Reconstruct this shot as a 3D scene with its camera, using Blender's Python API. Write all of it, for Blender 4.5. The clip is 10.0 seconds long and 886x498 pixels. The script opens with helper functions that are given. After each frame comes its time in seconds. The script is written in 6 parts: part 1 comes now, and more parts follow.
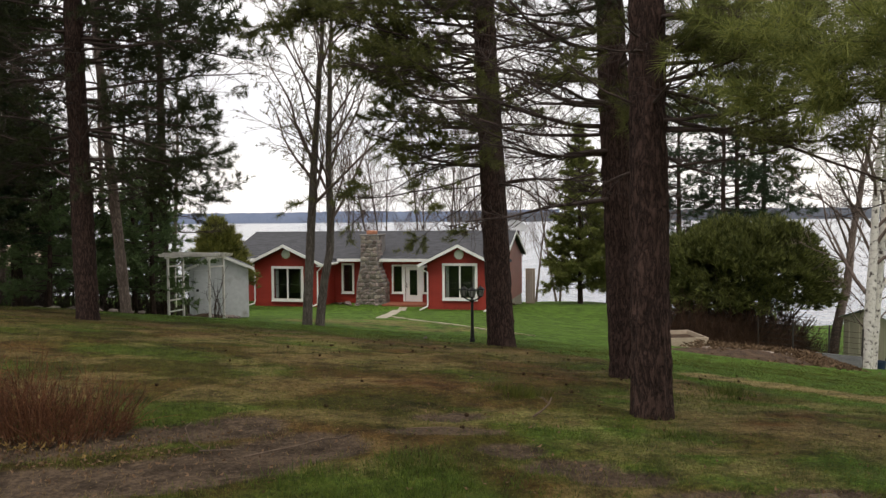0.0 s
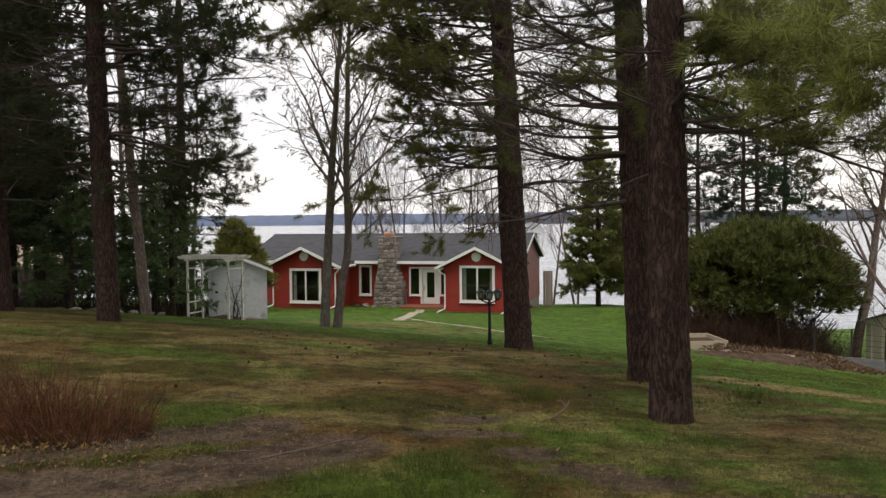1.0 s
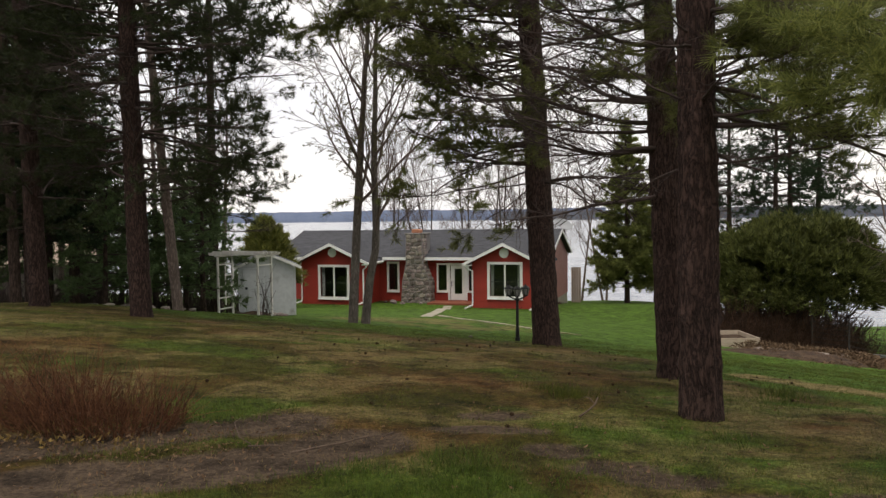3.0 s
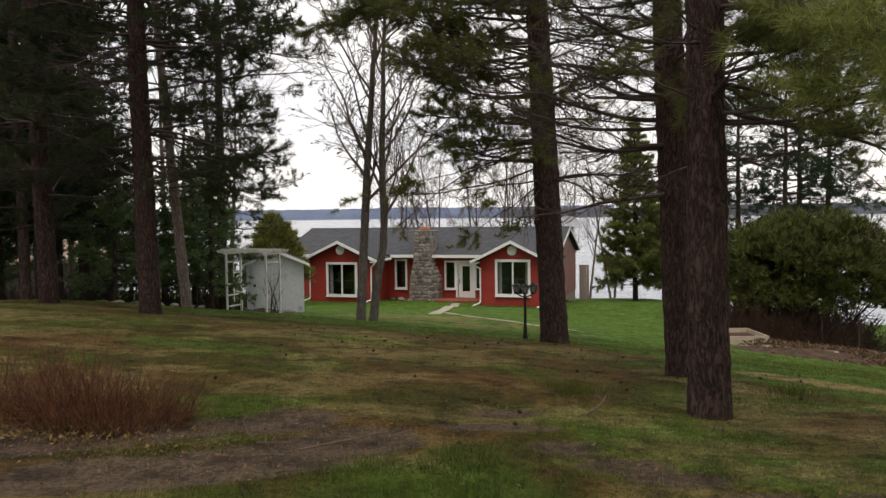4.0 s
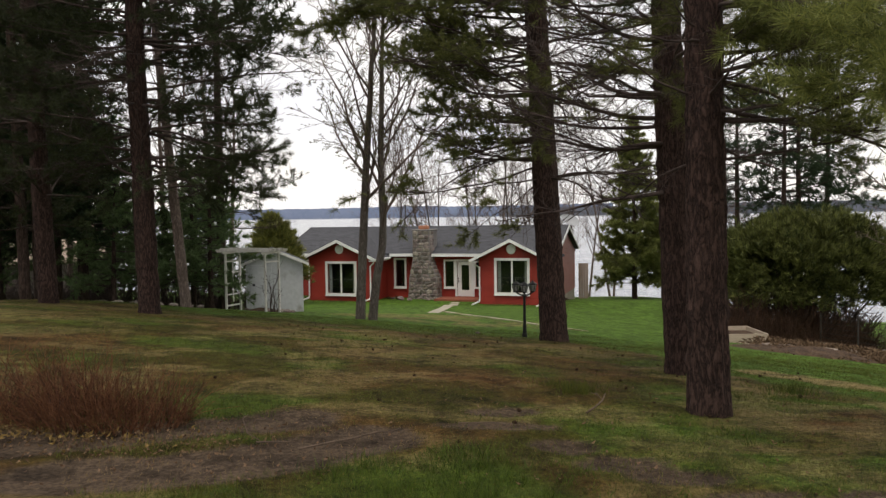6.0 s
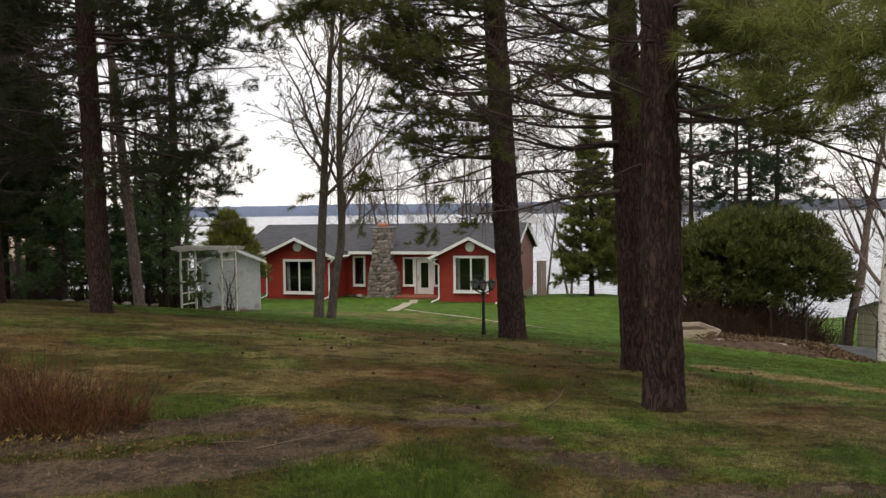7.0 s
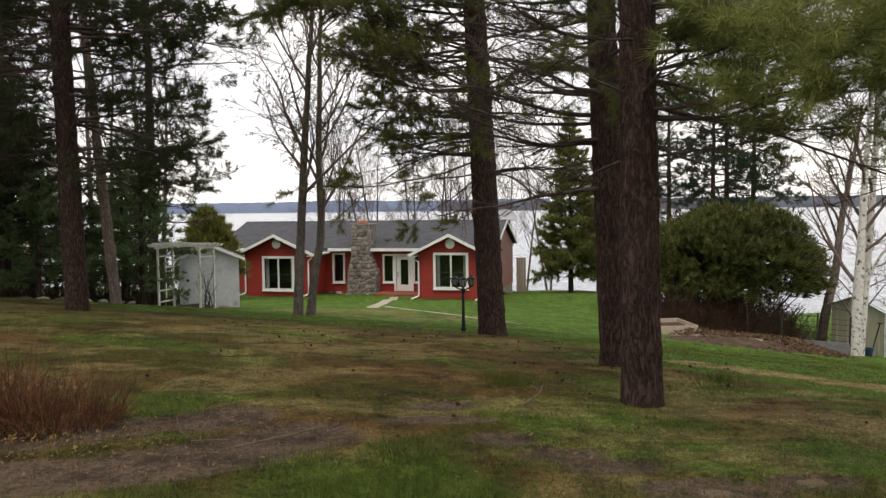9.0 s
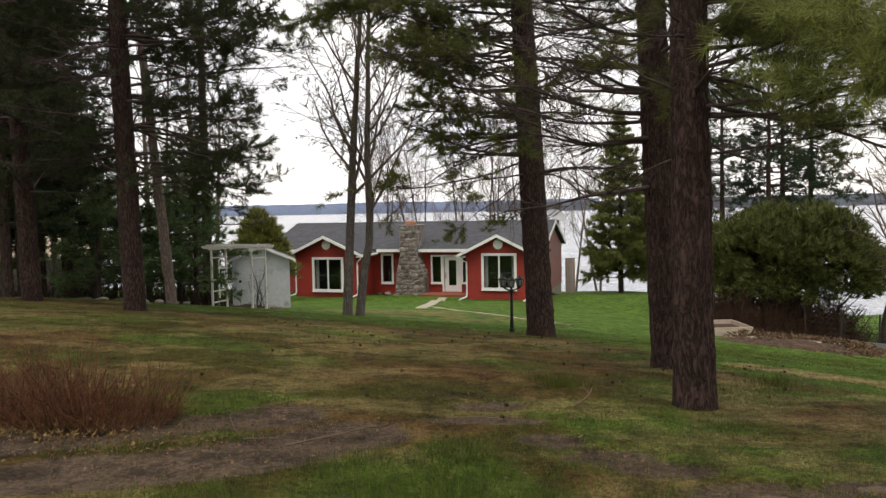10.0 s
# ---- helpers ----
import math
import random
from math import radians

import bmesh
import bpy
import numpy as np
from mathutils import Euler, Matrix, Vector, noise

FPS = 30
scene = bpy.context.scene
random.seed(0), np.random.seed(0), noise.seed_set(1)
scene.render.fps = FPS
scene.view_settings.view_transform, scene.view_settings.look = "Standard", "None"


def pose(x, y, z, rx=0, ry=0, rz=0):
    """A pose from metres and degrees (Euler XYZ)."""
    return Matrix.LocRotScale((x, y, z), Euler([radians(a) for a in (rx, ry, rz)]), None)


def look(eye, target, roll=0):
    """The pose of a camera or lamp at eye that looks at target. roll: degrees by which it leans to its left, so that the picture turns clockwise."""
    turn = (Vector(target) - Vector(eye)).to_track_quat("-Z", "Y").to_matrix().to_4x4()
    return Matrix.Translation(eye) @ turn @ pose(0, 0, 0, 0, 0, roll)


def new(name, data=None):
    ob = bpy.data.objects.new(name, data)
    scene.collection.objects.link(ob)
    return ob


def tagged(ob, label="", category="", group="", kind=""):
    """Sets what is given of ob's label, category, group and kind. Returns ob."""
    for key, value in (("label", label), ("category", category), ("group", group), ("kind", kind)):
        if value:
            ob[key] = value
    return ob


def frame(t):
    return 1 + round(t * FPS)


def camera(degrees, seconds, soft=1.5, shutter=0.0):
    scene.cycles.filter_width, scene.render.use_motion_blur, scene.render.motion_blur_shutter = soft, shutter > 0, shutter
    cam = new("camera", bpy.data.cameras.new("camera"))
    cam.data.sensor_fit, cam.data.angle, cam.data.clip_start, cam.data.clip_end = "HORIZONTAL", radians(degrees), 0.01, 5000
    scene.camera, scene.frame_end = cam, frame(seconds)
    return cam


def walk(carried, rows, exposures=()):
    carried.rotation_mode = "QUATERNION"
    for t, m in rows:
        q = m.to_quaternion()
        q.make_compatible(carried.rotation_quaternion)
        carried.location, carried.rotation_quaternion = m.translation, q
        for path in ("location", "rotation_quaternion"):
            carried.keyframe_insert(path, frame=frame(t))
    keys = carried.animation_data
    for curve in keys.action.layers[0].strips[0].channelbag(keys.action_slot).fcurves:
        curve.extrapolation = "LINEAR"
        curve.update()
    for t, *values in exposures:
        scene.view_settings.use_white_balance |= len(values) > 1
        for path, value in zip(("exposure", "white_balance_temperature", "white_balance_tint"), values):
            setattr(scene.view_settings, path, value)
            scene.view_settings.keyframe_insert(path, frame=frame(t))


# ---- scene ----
cam = camera(61.0, 10.0, soft=1.4)
EYE = 1.6
ROWS = [
    (0.0, 87.75, 0.56, -0.87),
    (0.5, 87.87, 0.54, -0.18),
    (1.0, 87.94, 0.57, 0.45),
    (1.5, 87.81, 0.68, 2.27),
    (2.0, 87.77, 0.71, 2.84),
    (2.5, 87.79, 0.72, 2.36),
    (2.7, 87.76, 0.72, 2.40),
    (3.8, 87.51, 0.72, 3.03),
    (4.0, 87.50, 0.72, 3.14),
    (4.5, 87.63, 0.82, 3.63),
    (5.0, 87.63, 0.84, 3.44),
    (5.2, 87.60, 0.84, 3.46),
    (6.3, 87.33, 0.91, 2.79),
    (6.5, 87.28, 0.91, 2.50),
    (7.0, 87.19, 0.76, -0.04),
    (7.5, 87.00, 0.64, -3.89),
    (8.0, 86.80, 0.45, -6.36),
    (8.5, 86.89, 0.46, -4.05),
    (9.0, 86.93, 0.71, -1.57),
    (9.5, 87.08, 0.92, 1.58),
    (10.0, 87.04, 1.09, 2.07),
]
walk(cam, [(t, pose(0, 0, EYE, rx, ry, rz)) for t, rx, ry, rz in ROWS],
     [(0.0, 0.11, 7000, 12.5), (2.5, 0.03, 7000, 12.5), (6.5, 0.05, 7000, 12.5), (8.0, 0.14, 7000, 12.5), (9.0, 0.25, 7000, 12.5), (10.0, 0.27, 7000, 12.5)])

# ---- world and sun: bright overcast sky ----
world = bpy.data.worlds.new("overcast_sky")
scene.world = world
world.use_nodes = True
wn, wl = world.node_tree.nodes, world.node_tree.links
wn.clear()
w_out = wn.new("ShaderNodeOutputWorld")
w_bg = wn.new("ShaderNodeBackground")
w_sky = wn.new("ShaderNodeTexSky")
w_sky.sky_type, w_sky.sun_disc = "NISHITA", False
w_sky.sun_elevation, w_sky.sun_rotation = radians(68), radians(197)
w_coord = wn.new("ShaderNodeTexCoord")
w_map = wn.new("ShaderNodeMapping")
w_map.inputs["Scale"].default_value = (1.0, 1.0, 2.6)
w_noise = wn.new("ShaderNodeTexNoise")
w_noise.inputs["Scale"].default_value, w_noise.inputs["Detail"].default_value = 3.2, 6.0
w_ramp = wn.new("ShaderNodeValToRGB")
w_ramp.color_ramp.elements[0].position, w_ramp.color_ramp.elements[0].color = 0.34, (0.80, 0.83, 0.90, 1)
w_ramp.color_ramp.elements[1].position, w_ramp.color_ramp.elements[1].color = 0.62, (1.0, 1.0, 1.0, 1)
w_dim = wn.new("ShaderNodeVectorMath")
w_dim.operation = "SCALE"
w_dim.inputs["Scale"].default_value = 0.10
w_mix = wn.new("ShaderNodeMixRGB")
w_mix.inputs[0].default_value = 0.90
wl.new(w_coord.outputs["Generated"], w_map.inputs["Vector"])
wl.new(w_map.outputs[0], w_noise.inputs["Vector"])
wl.new(w_noise.outputs["Fac"], w_ramp.inputs[0])
wl.new(w_sky.outputs[0], w_dim.inputs[0])
wl.new(w_dim.outputs[0], w_mix.inputs[1])
wl.new(w_ramp.outputs[0], w_mix.inputs[2])
wl.new(w_mix.outputs[0], w_bg.inputs["Color"])
w_bg.inputs["Strength"].default_value = 1.2
wl.new(w_bg.outputs[0], w_out.inputs["Surface"])
sun = new("sun", bpy.data.lights.new("sun", "SUN"))
sun.data.energy, sun.data.angle, sun.data.color = 1.3, radians(24), (1.0, 0.97, 0.92)
sun.matrix_world = look((-4, -13, 34), (0, 0, 0))


# ---- materials ----
def tree_of(name):
    m = bpy.data.materials.new(name)
    m.use_nodes = True
    n, l = m.node_tree.nodes, m.node_tree.links
    return m, n, l, n["Principled BSDF"]


def surface(name, dark, light, size=0.5, rough=0.8, grain=8.0, bump=0.3, stretch=(1, 1, 1), metal=0.0, vary=0.0, spec=0.3,
            depth=0.02, low=0.32, high=0.68, stain=None, stain_size=1.5, stain_cut=0.6, vary_by="Random", hue=0.0):
    """A two-scale surface: broad tone between dark and light, fine grain, bump, optional stains and piece-to-piece variation."""
    m, n, l, b = tree_of(name)
    co = n.new("ShaderNodeTexCoord")
    mp = n.new("ShaderNodeMapping")
    mp.inputs["Scale"].default_value = stretch
    l.new(co.outputs["Object"], mp.inputs["Vector"])
    big, fine = n.new("ShaderNodeTexNoise"), n.new("ShaderNodeTexNoise")
    big.inputs["Scale"].default_value, big.inputs["Detail"].default_value = 1 / size, 5
    fine.inputs["Scale"].default_value, fine.inputs["Detail"].default_value = grain / size, 6
    l.new(mp.outputs[0], big.inputs["Vector"])
    l.new(mp.outputs[0], fine.inputs["Vector"])
    blend = n.new("ShaderNodeMath")
    blend.operation = "MULTIPLY_ADD"
    blend.inputs[1].default_value = 0.55
    half = n.new("ShaderNodeMath")
    half.operation = "MULTIPLY"
    half.inputs[1].default_value = 0.45
    l.new(fine.outputs["Fac"], half.inputs[0])
    l.new(big.outputs["Fac"], blend.inputs[0])
    l.new(half.outputs[0], blend.inputs[2])
    ramp = n.new("ShaderNodeValToRGB")
    ramp.color_ramp.elements[0].position, ramp.color_ramp.elements[0].color = low, (*dark, 1)
    ramp.color_ramp.elements[1].position, ramp.color_ramp.elements[1].color = high, (*light, 1)
    l.new(blend.outputs[0], ramp.inputs[0])
    colour = ramp.outputs[0]
    if stain:
        st = n.new("ShaderNodeTexNoise")
        st.inputs["Scale"].default_value, st.inputs["Detail"].default_value = 1 / stain_size, 7
        l.new(co.outputs["Object"], st.inputs["Vector"])
        cut = n.new("ShaderNodeMapRange")
        cut.inputs["From Min"].default_value, cut.inputs["From Max"].default_value = stain_cut - 0.06, stain_cut + 0.08
        l.new(st.outputs["Fac"], cut.inputs["Value"])
        mx = n.new("ShaderNodeMixRGB")
        mx.inputs[2].default_value = (*stain, 1)
        l.new(cut.outputs[0], mx.inputs[0])
        l.new(colour, mx.inputs[1])
        colour = mx.outputs[0]
    if vary:
        info = n.new("ShaderNodeObjectInfo") if vary_by == "Random" else n.new("ShaderNodeNewGeometry")
        rnd = info.outputs["Random" if vary_by == "Random" else "Random Per Island"]
        span = n.new("ShaderNodeMapRange")
        span.inputs["To Min"].default_value, span.inputs["To Max"].default_value = 1 - vary, 1 + vary
        l.new(rnd, span.inputs["Value"])
        hsv = n.new("ShaderNodeHueSaturation")
        l.new(span.outputs[0], hsv.inputs["Value"])
        if hue:
            turn = n.new("ShaderNodeMapRange")
            turn.inputs["To Min"].default_value, turn.inputs["To Max"].default_value = 0.5 - hue, 0.5 + hue
            mul = n.new("ShaderNodeMath")
            mul.operation = "MULTIPLY"
            mul.inputs[1].default_value = 7.31
            fr = n.new("ShaderNodeMath")
            fr.operation = "FRACT"
            l.new(rnd, mul.inputs[0])
            l.new(mul.outputs[0], fr.inputs[0])
            l.new(fr.outputs[0], turn.inputs["Value"])
            l.new(turn.outputs[0], hsv.inputs["Hue"])
        l.new(colour, hsv.inputs["Color"])
        colour = hsv.outputs[0]
    l.new(colour, b.inputs["Base Color"])
    b.inputs["Roughness"].default_value, b.inputs["Metallic"].default_value = rough, metal
    b.inputs["Specular IOR Level"].default_value = spec
    if bump:
        bp = n.new("ShaderNodeBump")
        bp.inputs["Strength"].default_value, bp.inputs["Distance"].default_value = bump, depth
        l.new(fine.outputs["Fac"], bp.inputs["Height"])
        l.new(bp.outputs[0], b.inputs["Normal"])
    return m


def leafy(name, dark, light, through_light=0.25, rough=0.6, hue=0.02):
    """Foliage: each blade or needle takes its own tone; some light passes through."""
    m, n, l, b = tree_of(name)
    geo = n.new("ShaderNodeNewGeometry")
    co = n.new("ShaderNodeTexCoord")
    ns = n.new("ShaderNodeTexNoise")
    ns.inputs["Scale"].default_value, ns.inputs["Detail"].default_value = 0.9, 4
    l.new(co.outputs["Object"], ns.inputs["Vector"])
    add = n.new("ShaderNodeMath")
    add.operation = "MULTIPLY_ADD"
    add.inputs[1].default_value = 0.55
    sub = n.new("ShaderNodeMath")
    sub.operation = "MULTIPLY"
    sub.inputs[1].default_value = 0.45
    l.new(ns.outputs["Fac"], sub.inputs[0])
    l.new(geo.outputs["Random Per Island"], add.inputs[0])
    l.new(sub.outputs[0], add.inputs[2])
    ramp = n.new("ShaderNodeValToRGB")
    ramp.color_ramp.elements[0].position, ramp.color_ramp.elements[0].color = 0.15, (*dark, 1)
    ramp.color_ramp.elements[1].position, ramp.color_ramp.elements[1].color = 0.85, (*light, 1)
    l.new(add.outputs[0], ramp.inputs[0])
    l.new(ramp.outputs[0], b.inputs["Base Color"])
    b.inputs["Roughness"].default_value, b.inputs["Specular IOR Level"].default_value = rough, 0.25
    tr = n.new("ShaderNodeBsdfTranslucent")
    l.new(ramp.outputs[0], tr.inputs["Color"])
    mx = n.new("ShaderNodeMixShader")
    mx.inputs[0].default_value = through_light
    l.new(b.outputs[0], mx.inputs[1])
    l.new(tr.outputs[0], mx.inputs[2])
    l.new(mx.outputs[0], n["Material Output"].inputs["Surface"])
    return m


def bark(name, dark, light, plate=0.06, tall=4.0, moss=None, bump=0.8):
    """Furrowed bark: long upright ridges broken across, fine flaking, patchy tone."""
    m, n, l, b = tree_of(name)
    co = n.new("ShaderNodeTexCoord")

    def layer(scale, squash, detail, rough=0.6):
        mp = n.new("ShaderNodeMapping")
        mp.inputs["Scale"].default_value = (1, 1, 1 / squash)
        l.new(co.outputs["Object"], mp.inputs["Vector"])
        x = n.new("ShaderNodeTexNoise")
        x.inputs["Scale"].default_value, x.inputs["Detail"].default_value, x.inputs["Roughness"].default_value = scale, detail, rough
        x.inputs["Distortion"].default_value = 0.4
        l.new(mp.outputs[0], x.inputs["Vector"])
        return x.outputs["Fac"]

    def math_of(op, u, v):
        x = n.new("ShaderNodeMath")
        x.operation = op
        for k, w in enumerate((u, v)):
            if isinstance(w, float):
                x.inputs[k].default_value = w
            else:
                l.new(w, x.inputs[k])
        return x.outputs[0]

    ridge = layer(0.9 / plate, tall, 3.0)
    flake = layer(2.6 / plate, tall * 0.35, 6.0, 0.7)
    patch = layer(2.4, 1.6, 4.0)
    fur = math_of("ABSOLUTE", math_of("SUBTRACT", ridge, 0.5), 0.0)
    fur = math_of("MINIMUM", math_of("MULTIPLY", fur, 7.0), 1.0)
    tone = math_of("ADD", math_of("MULTIPLY", fur, 0.38), math_of("ADD", math_of("MULTIPLY", flake, 0.5), math_of("MULTIPLY", patch, 0.3)))
    ramp = n.new("ShaderNodeValToRGB")
    ramp.color_ramp.elements[0].position, ramp.color_ramp.elements[0].color = 0.34, (*dark, 1)
    ramp.color_ramp.elements[1].position, ramp.color_ramp.elements[1].color = 0.95, (*light, 1)
    l.new(tone, ramp.inputs[0])
    colour = ramp.outputs[0]
    if moss:
        cut = n.new("ShaderNodeMapRange")
        cut.inputs["From Min"].default_value, cut.inputs["From Max"].default_value = 0.5, 0.68
        l.new(layer(2.9, 1.2, 6.0), cut.inputs["Value"])
        mx = n.new("ShaderNodeMixRGB")
        mx.inputs[2].default_value = (*moss, 1)
        l.new(cut.outputs[0], mx.inputs[0])
        l.new(colour, mx.inputs[1])
        colour = mx.outputs[0]
    l.new(colour, b.inputs["Base Color"])
    b.inputs["Roughness"].default_value, b.inputs["Specular IOR Level"].default_value = 0.92, 0.12
    bp = n.new("ShaderNodeBump")
    bp.inputs["Strength"].default_value, bp.inputs["Distance"].default_value = bump, 0.03
    l.new(tone, bp.inputs["Height"])
    l.new(bp.outputs[0], b.inputs["Normal"])
    return m


def siding(name, dark, light, lap=0.12):
    """Painted horizontal lap siding: board lines in the relief, weathered paint."""
    m = surface(name, dark, light, size=1.6, rough=0.62, grain=14, bump=0.0, stretch=(1, 1, 3), spec=0.3)
    n, l = m.node_tree.nodes, m.node_tree.links
    b = n["Principled BSDF"]
    co = n.new("ShaderNodeTexCoord")
    sep = n.new("ShaderNodeSeparateXYZ")
    l.new(co.outputs["Object"], sep.inputs[0])
    div = n.new("ShaderNodeMath")
    div.operation = "DIVIDE"
    div.inputs[1].default_value = lap
    fr = n.new("ShaderNodeMath")
    fr.operation = "FRACT"
    l.new(sep.outputs["Z"], div.inputs[0])
    l.new(div.outputs[0], fr.inputs[0])
    bp = n.new("ShaderNodeBump")
    bp.inputs["Strength"].default_value, bp.inputs["Distance"].default_value = 0.9, 0.03
    bp.invert = True
    l.new(fr.outputs[0], bp.inputs["Height"])
    l.new(bp.outputs[0], b.inputs["Normal"])
    return m


def glass(name, tint=(0.85, 0.9, 0.9)):
    m, n, l, b = tree_of(name)
    b.inputs["Base Color"].default_value = (*tint, 1)
    b.inputs["Roughness"].default_value = 0.02
    b.inputs["Transmission Weight"].default_value = 1.0
    b.inputs["IOR"].default_value = 1.45
    return m


M_PINE_BARK = bark("pine_bark", (0.012, 0.008, 0.007), (0.098, 0.060, 0.048), plate=0.045, tall=3.6, bump=0.9)
M_PINE_BARK_FAR = bark("pine_bark_far", (0.020, 0.014, 0.012), (0.11, 0.075, 0.058), plate=0.06, tall=4.0)
M_GREY_BARK = bark("grey_bark", (0.05, 0.042, 0.037), (0.20, 0.17, 0.15), plate=0.04, tall=4.0, moss=(0.12, 0.115, 0.095), bump=0.5)
M_PINK_BARK = bark("pink_grey_bark", (0.08, 0.06, 0.05), (0.27, 0.21, 0.18), plate=0.05, tall=3.0, bump=0.5)
M_TWIG = surface("dead_twig", (0.020, 0.014, 0.012), (0.085, 0.060, 0.051), size=0.2, rough=0.9, bump=0.2, depth=0.004)
M_BARE_TWIG = surface("bare_twig", (0.066, 0.048, 0.041), (0.19, 0.142, 0.122), size=0.3, rough=0.9, bump=0.2, depth=0.004)
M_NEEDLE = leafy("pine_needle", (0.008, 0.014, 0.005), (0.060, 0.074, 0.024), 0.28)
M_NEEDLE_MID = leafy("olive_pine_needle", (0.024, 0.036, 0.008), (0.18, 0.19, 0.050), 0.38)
# Paler needle copy: light on the near sprays is put in the colour
M_NEEDLE_NEAR = leafy("pine_needle_painted_lit", (0.036, 0.056, 0.012), (0.32, 0.345, 0.098), 0.48)
M_NEEDLE_DARK = leafy("spruce_needle", (0.008, 0.020, 0.008), (0.050, 0.085, 0.035), 0.22)
M_NEEDLE_SOFT = leafy("young_pine_needle", (0.038, 0.072, 0.028), (0.175, 0.250, 0.098), 0.45)
M_SHORE_NEEDLE = leafy("shore_conifer_needle", (0.050, 0.065, 0.015), (0.25, 0.27, 0.075), 0.4)
M_CEDAR = leafy("cedar_spray", (0.014, 0.026, 0.007), (0.178, 0.190, 0.052), 0.28)
M_CEDAR_GOLD = leafy("golden_cedar_spray", (0.035, 0.045, 0.010), (0.26, 0.26, 0.065), 0.25)
M_GRASS = leafy("green_grass_blade", (0.013, 0.025, 0.004), (0.136, 0.154, 0.025), 0.35)
M_GRASS_TUFT = leafy("dark_grass_blade", (0.010, 0.024, 0.003), (0.105, 0.160, 0.020), 0.35)
M_GRASS_DRY = leafy("dry_grass_blade", (0.06, 0.038, 0.013), (0.28, 0.20, 0.082), 0.25)
M_BUD = leafy("opening_bud", (0.05, 0.055, 0.02), (0.20, 0.20, 0.08), 0.3)
M_STEM = leafy("red_brown_stem", (0.034, 0.013, 0.007), (0.20, 0.085, 0.038), 0.08, 0.8)
M_UNDERGROWTH = leafy("brown_undergrowth", (0.022, 0.012, 0.008), (0.115, 0.062, 0.036), 0.1, 0.85)
M_DEAD_LEAF = leafy("dead_leaf", (0.06, 0.032, 0.017), (0.23, 0.145, 0.085), 0.15, 0.8)
M_TAN_LEAF = leafy("yellow_tan_leaf", (0.08, 0.048, 0.014), (0.29, 0.195, 0.064), 0.15, 0.8)
M_PLOT_LEAF = leafy("damp_brown_leaf", (0.040, 0.024, 0.013), (0.22, 0.145, 0.085), 0.1, 0.85)
M_PATH = surface("pale_sandy_track", (0.24, 0.21, 0.15), (0.44, 0.40, 0.30), size=0.3, rough=0.95, bump=0.4, stain=(0.14, 0.15, 0.05), stain_size=0.35, stain_cut=0.54)
M_RED = siding("barn_red_siding", (0.20, 0.018, 0.010), (0.28, 0.028, 0.015))
M_WHITE = surface("white_trim_paint", (0.68, 0.68, 0.66), (0.82, 0.82, 0.80), size=0.8, rough=0.5, bump=0.05, spec=0.4)
M_OLD_WHITE = surface("weathered_white_paint", (0.42, 0.40, 0.36), (0.74, 0.72, 0.68), size=0.35, rough=0.8, bump=0.3, depth=0.004, stretch=(1, 1, 0.3))
M_SHED_WALL = surface("chalky_pale_shed_paint", (0.42, 0.44, 0.45), (0.56, 0.58, 0.59), size=0.8, rough=0.75, bump=0.1, stain=(0.33, 0.33, 0.31), stain_size=0.5, stain_cut=0.66)
M_SHINGLE = surface("dark_grey_shingle", (0.030, 0.031, 0.036), (0.082, 0.084, 0.092), size=0.5, rough=0.9, grain=10, bump=0.5, stretch=(1, 3, 3), spec=0.3)
M_STONE = surface("grey_fieldstone", (0.10, 0.080, 0.068), (0.33, 0.28, 0.245), size=0.15, rough=0.9, bump=0.4, vary=0.5, hue=0.04)
M_MORTAR = surface("grey_mortar", (0.15, 0.14, 0.13), (0.24, 0.225, 0.21), size=0.1, rough=0.95, bump=0.4)
M_CLAY = surface("clay_flue_tile", (0.33, 0.13, 0.07), (0.45, 0.20, 0.12), size=0.1, rough=0.85, bump=0.2)
M_GLASS = glass("window_glass")
# Near-black blue paints in the rooms' dimness and the panes' dark reflections
M_DARK_ROOM = surface("room_painted_dim", (0.026, 0.030, 0.040), (0.046, 0.050, 0.062), size=1.0, rough=0.9, bump=0.1)
M_SASH = surface("dark_grey_sash", (0.05, 0.055, 0.06), (0.09, 0.095, 0.10), size=0.2, rough=0.5, bump=0.05)
M_SIDE = siding("brown_end_siding", (0.24, 0.085, 0.055), (0.34, 0.13, 0.088))
M_CURTAIN = surface("pale_curtain", (0.30, 0.31, 0.30), (0.42, 0.42, 0.40), size=0.1, rough=0.9, bump=0.4, stretch=(1, 1, 0.05))
M_DECK = surface("red_stained_deck", (0.20, 0.06, 0.035), (0.32, 0.11, 0.065), size=0.2, rough=0.8, bump=0.3, stretch=(0.2, 1, 1))
M_BLACK = surface("black_lamp_enamel", (0.010, 0.010, 0.010), (0.022, 0.022, 0.022), size=0.1, rough=0.5, bump=0.05, spec=0.2)
M_LAMP_GLASS = surface("dusty_lantern_glass", (0.10, 0.10, 0.10), (0.30, 0.30, 0.28), size=0.05, rough=0.25, bump=0.0, spec=0.5)
M_CREAM = surface("cream_painted_steel", (0.50, 0.47, 0.34), (0.60, 0.57, 0.43), size=0.5, rough=0.5, bump=0.1, stretch=(1, 1, 0.2), stain=(0.36, 0.30, 0.18), stain_size=0.4, stain_cut=0.7)
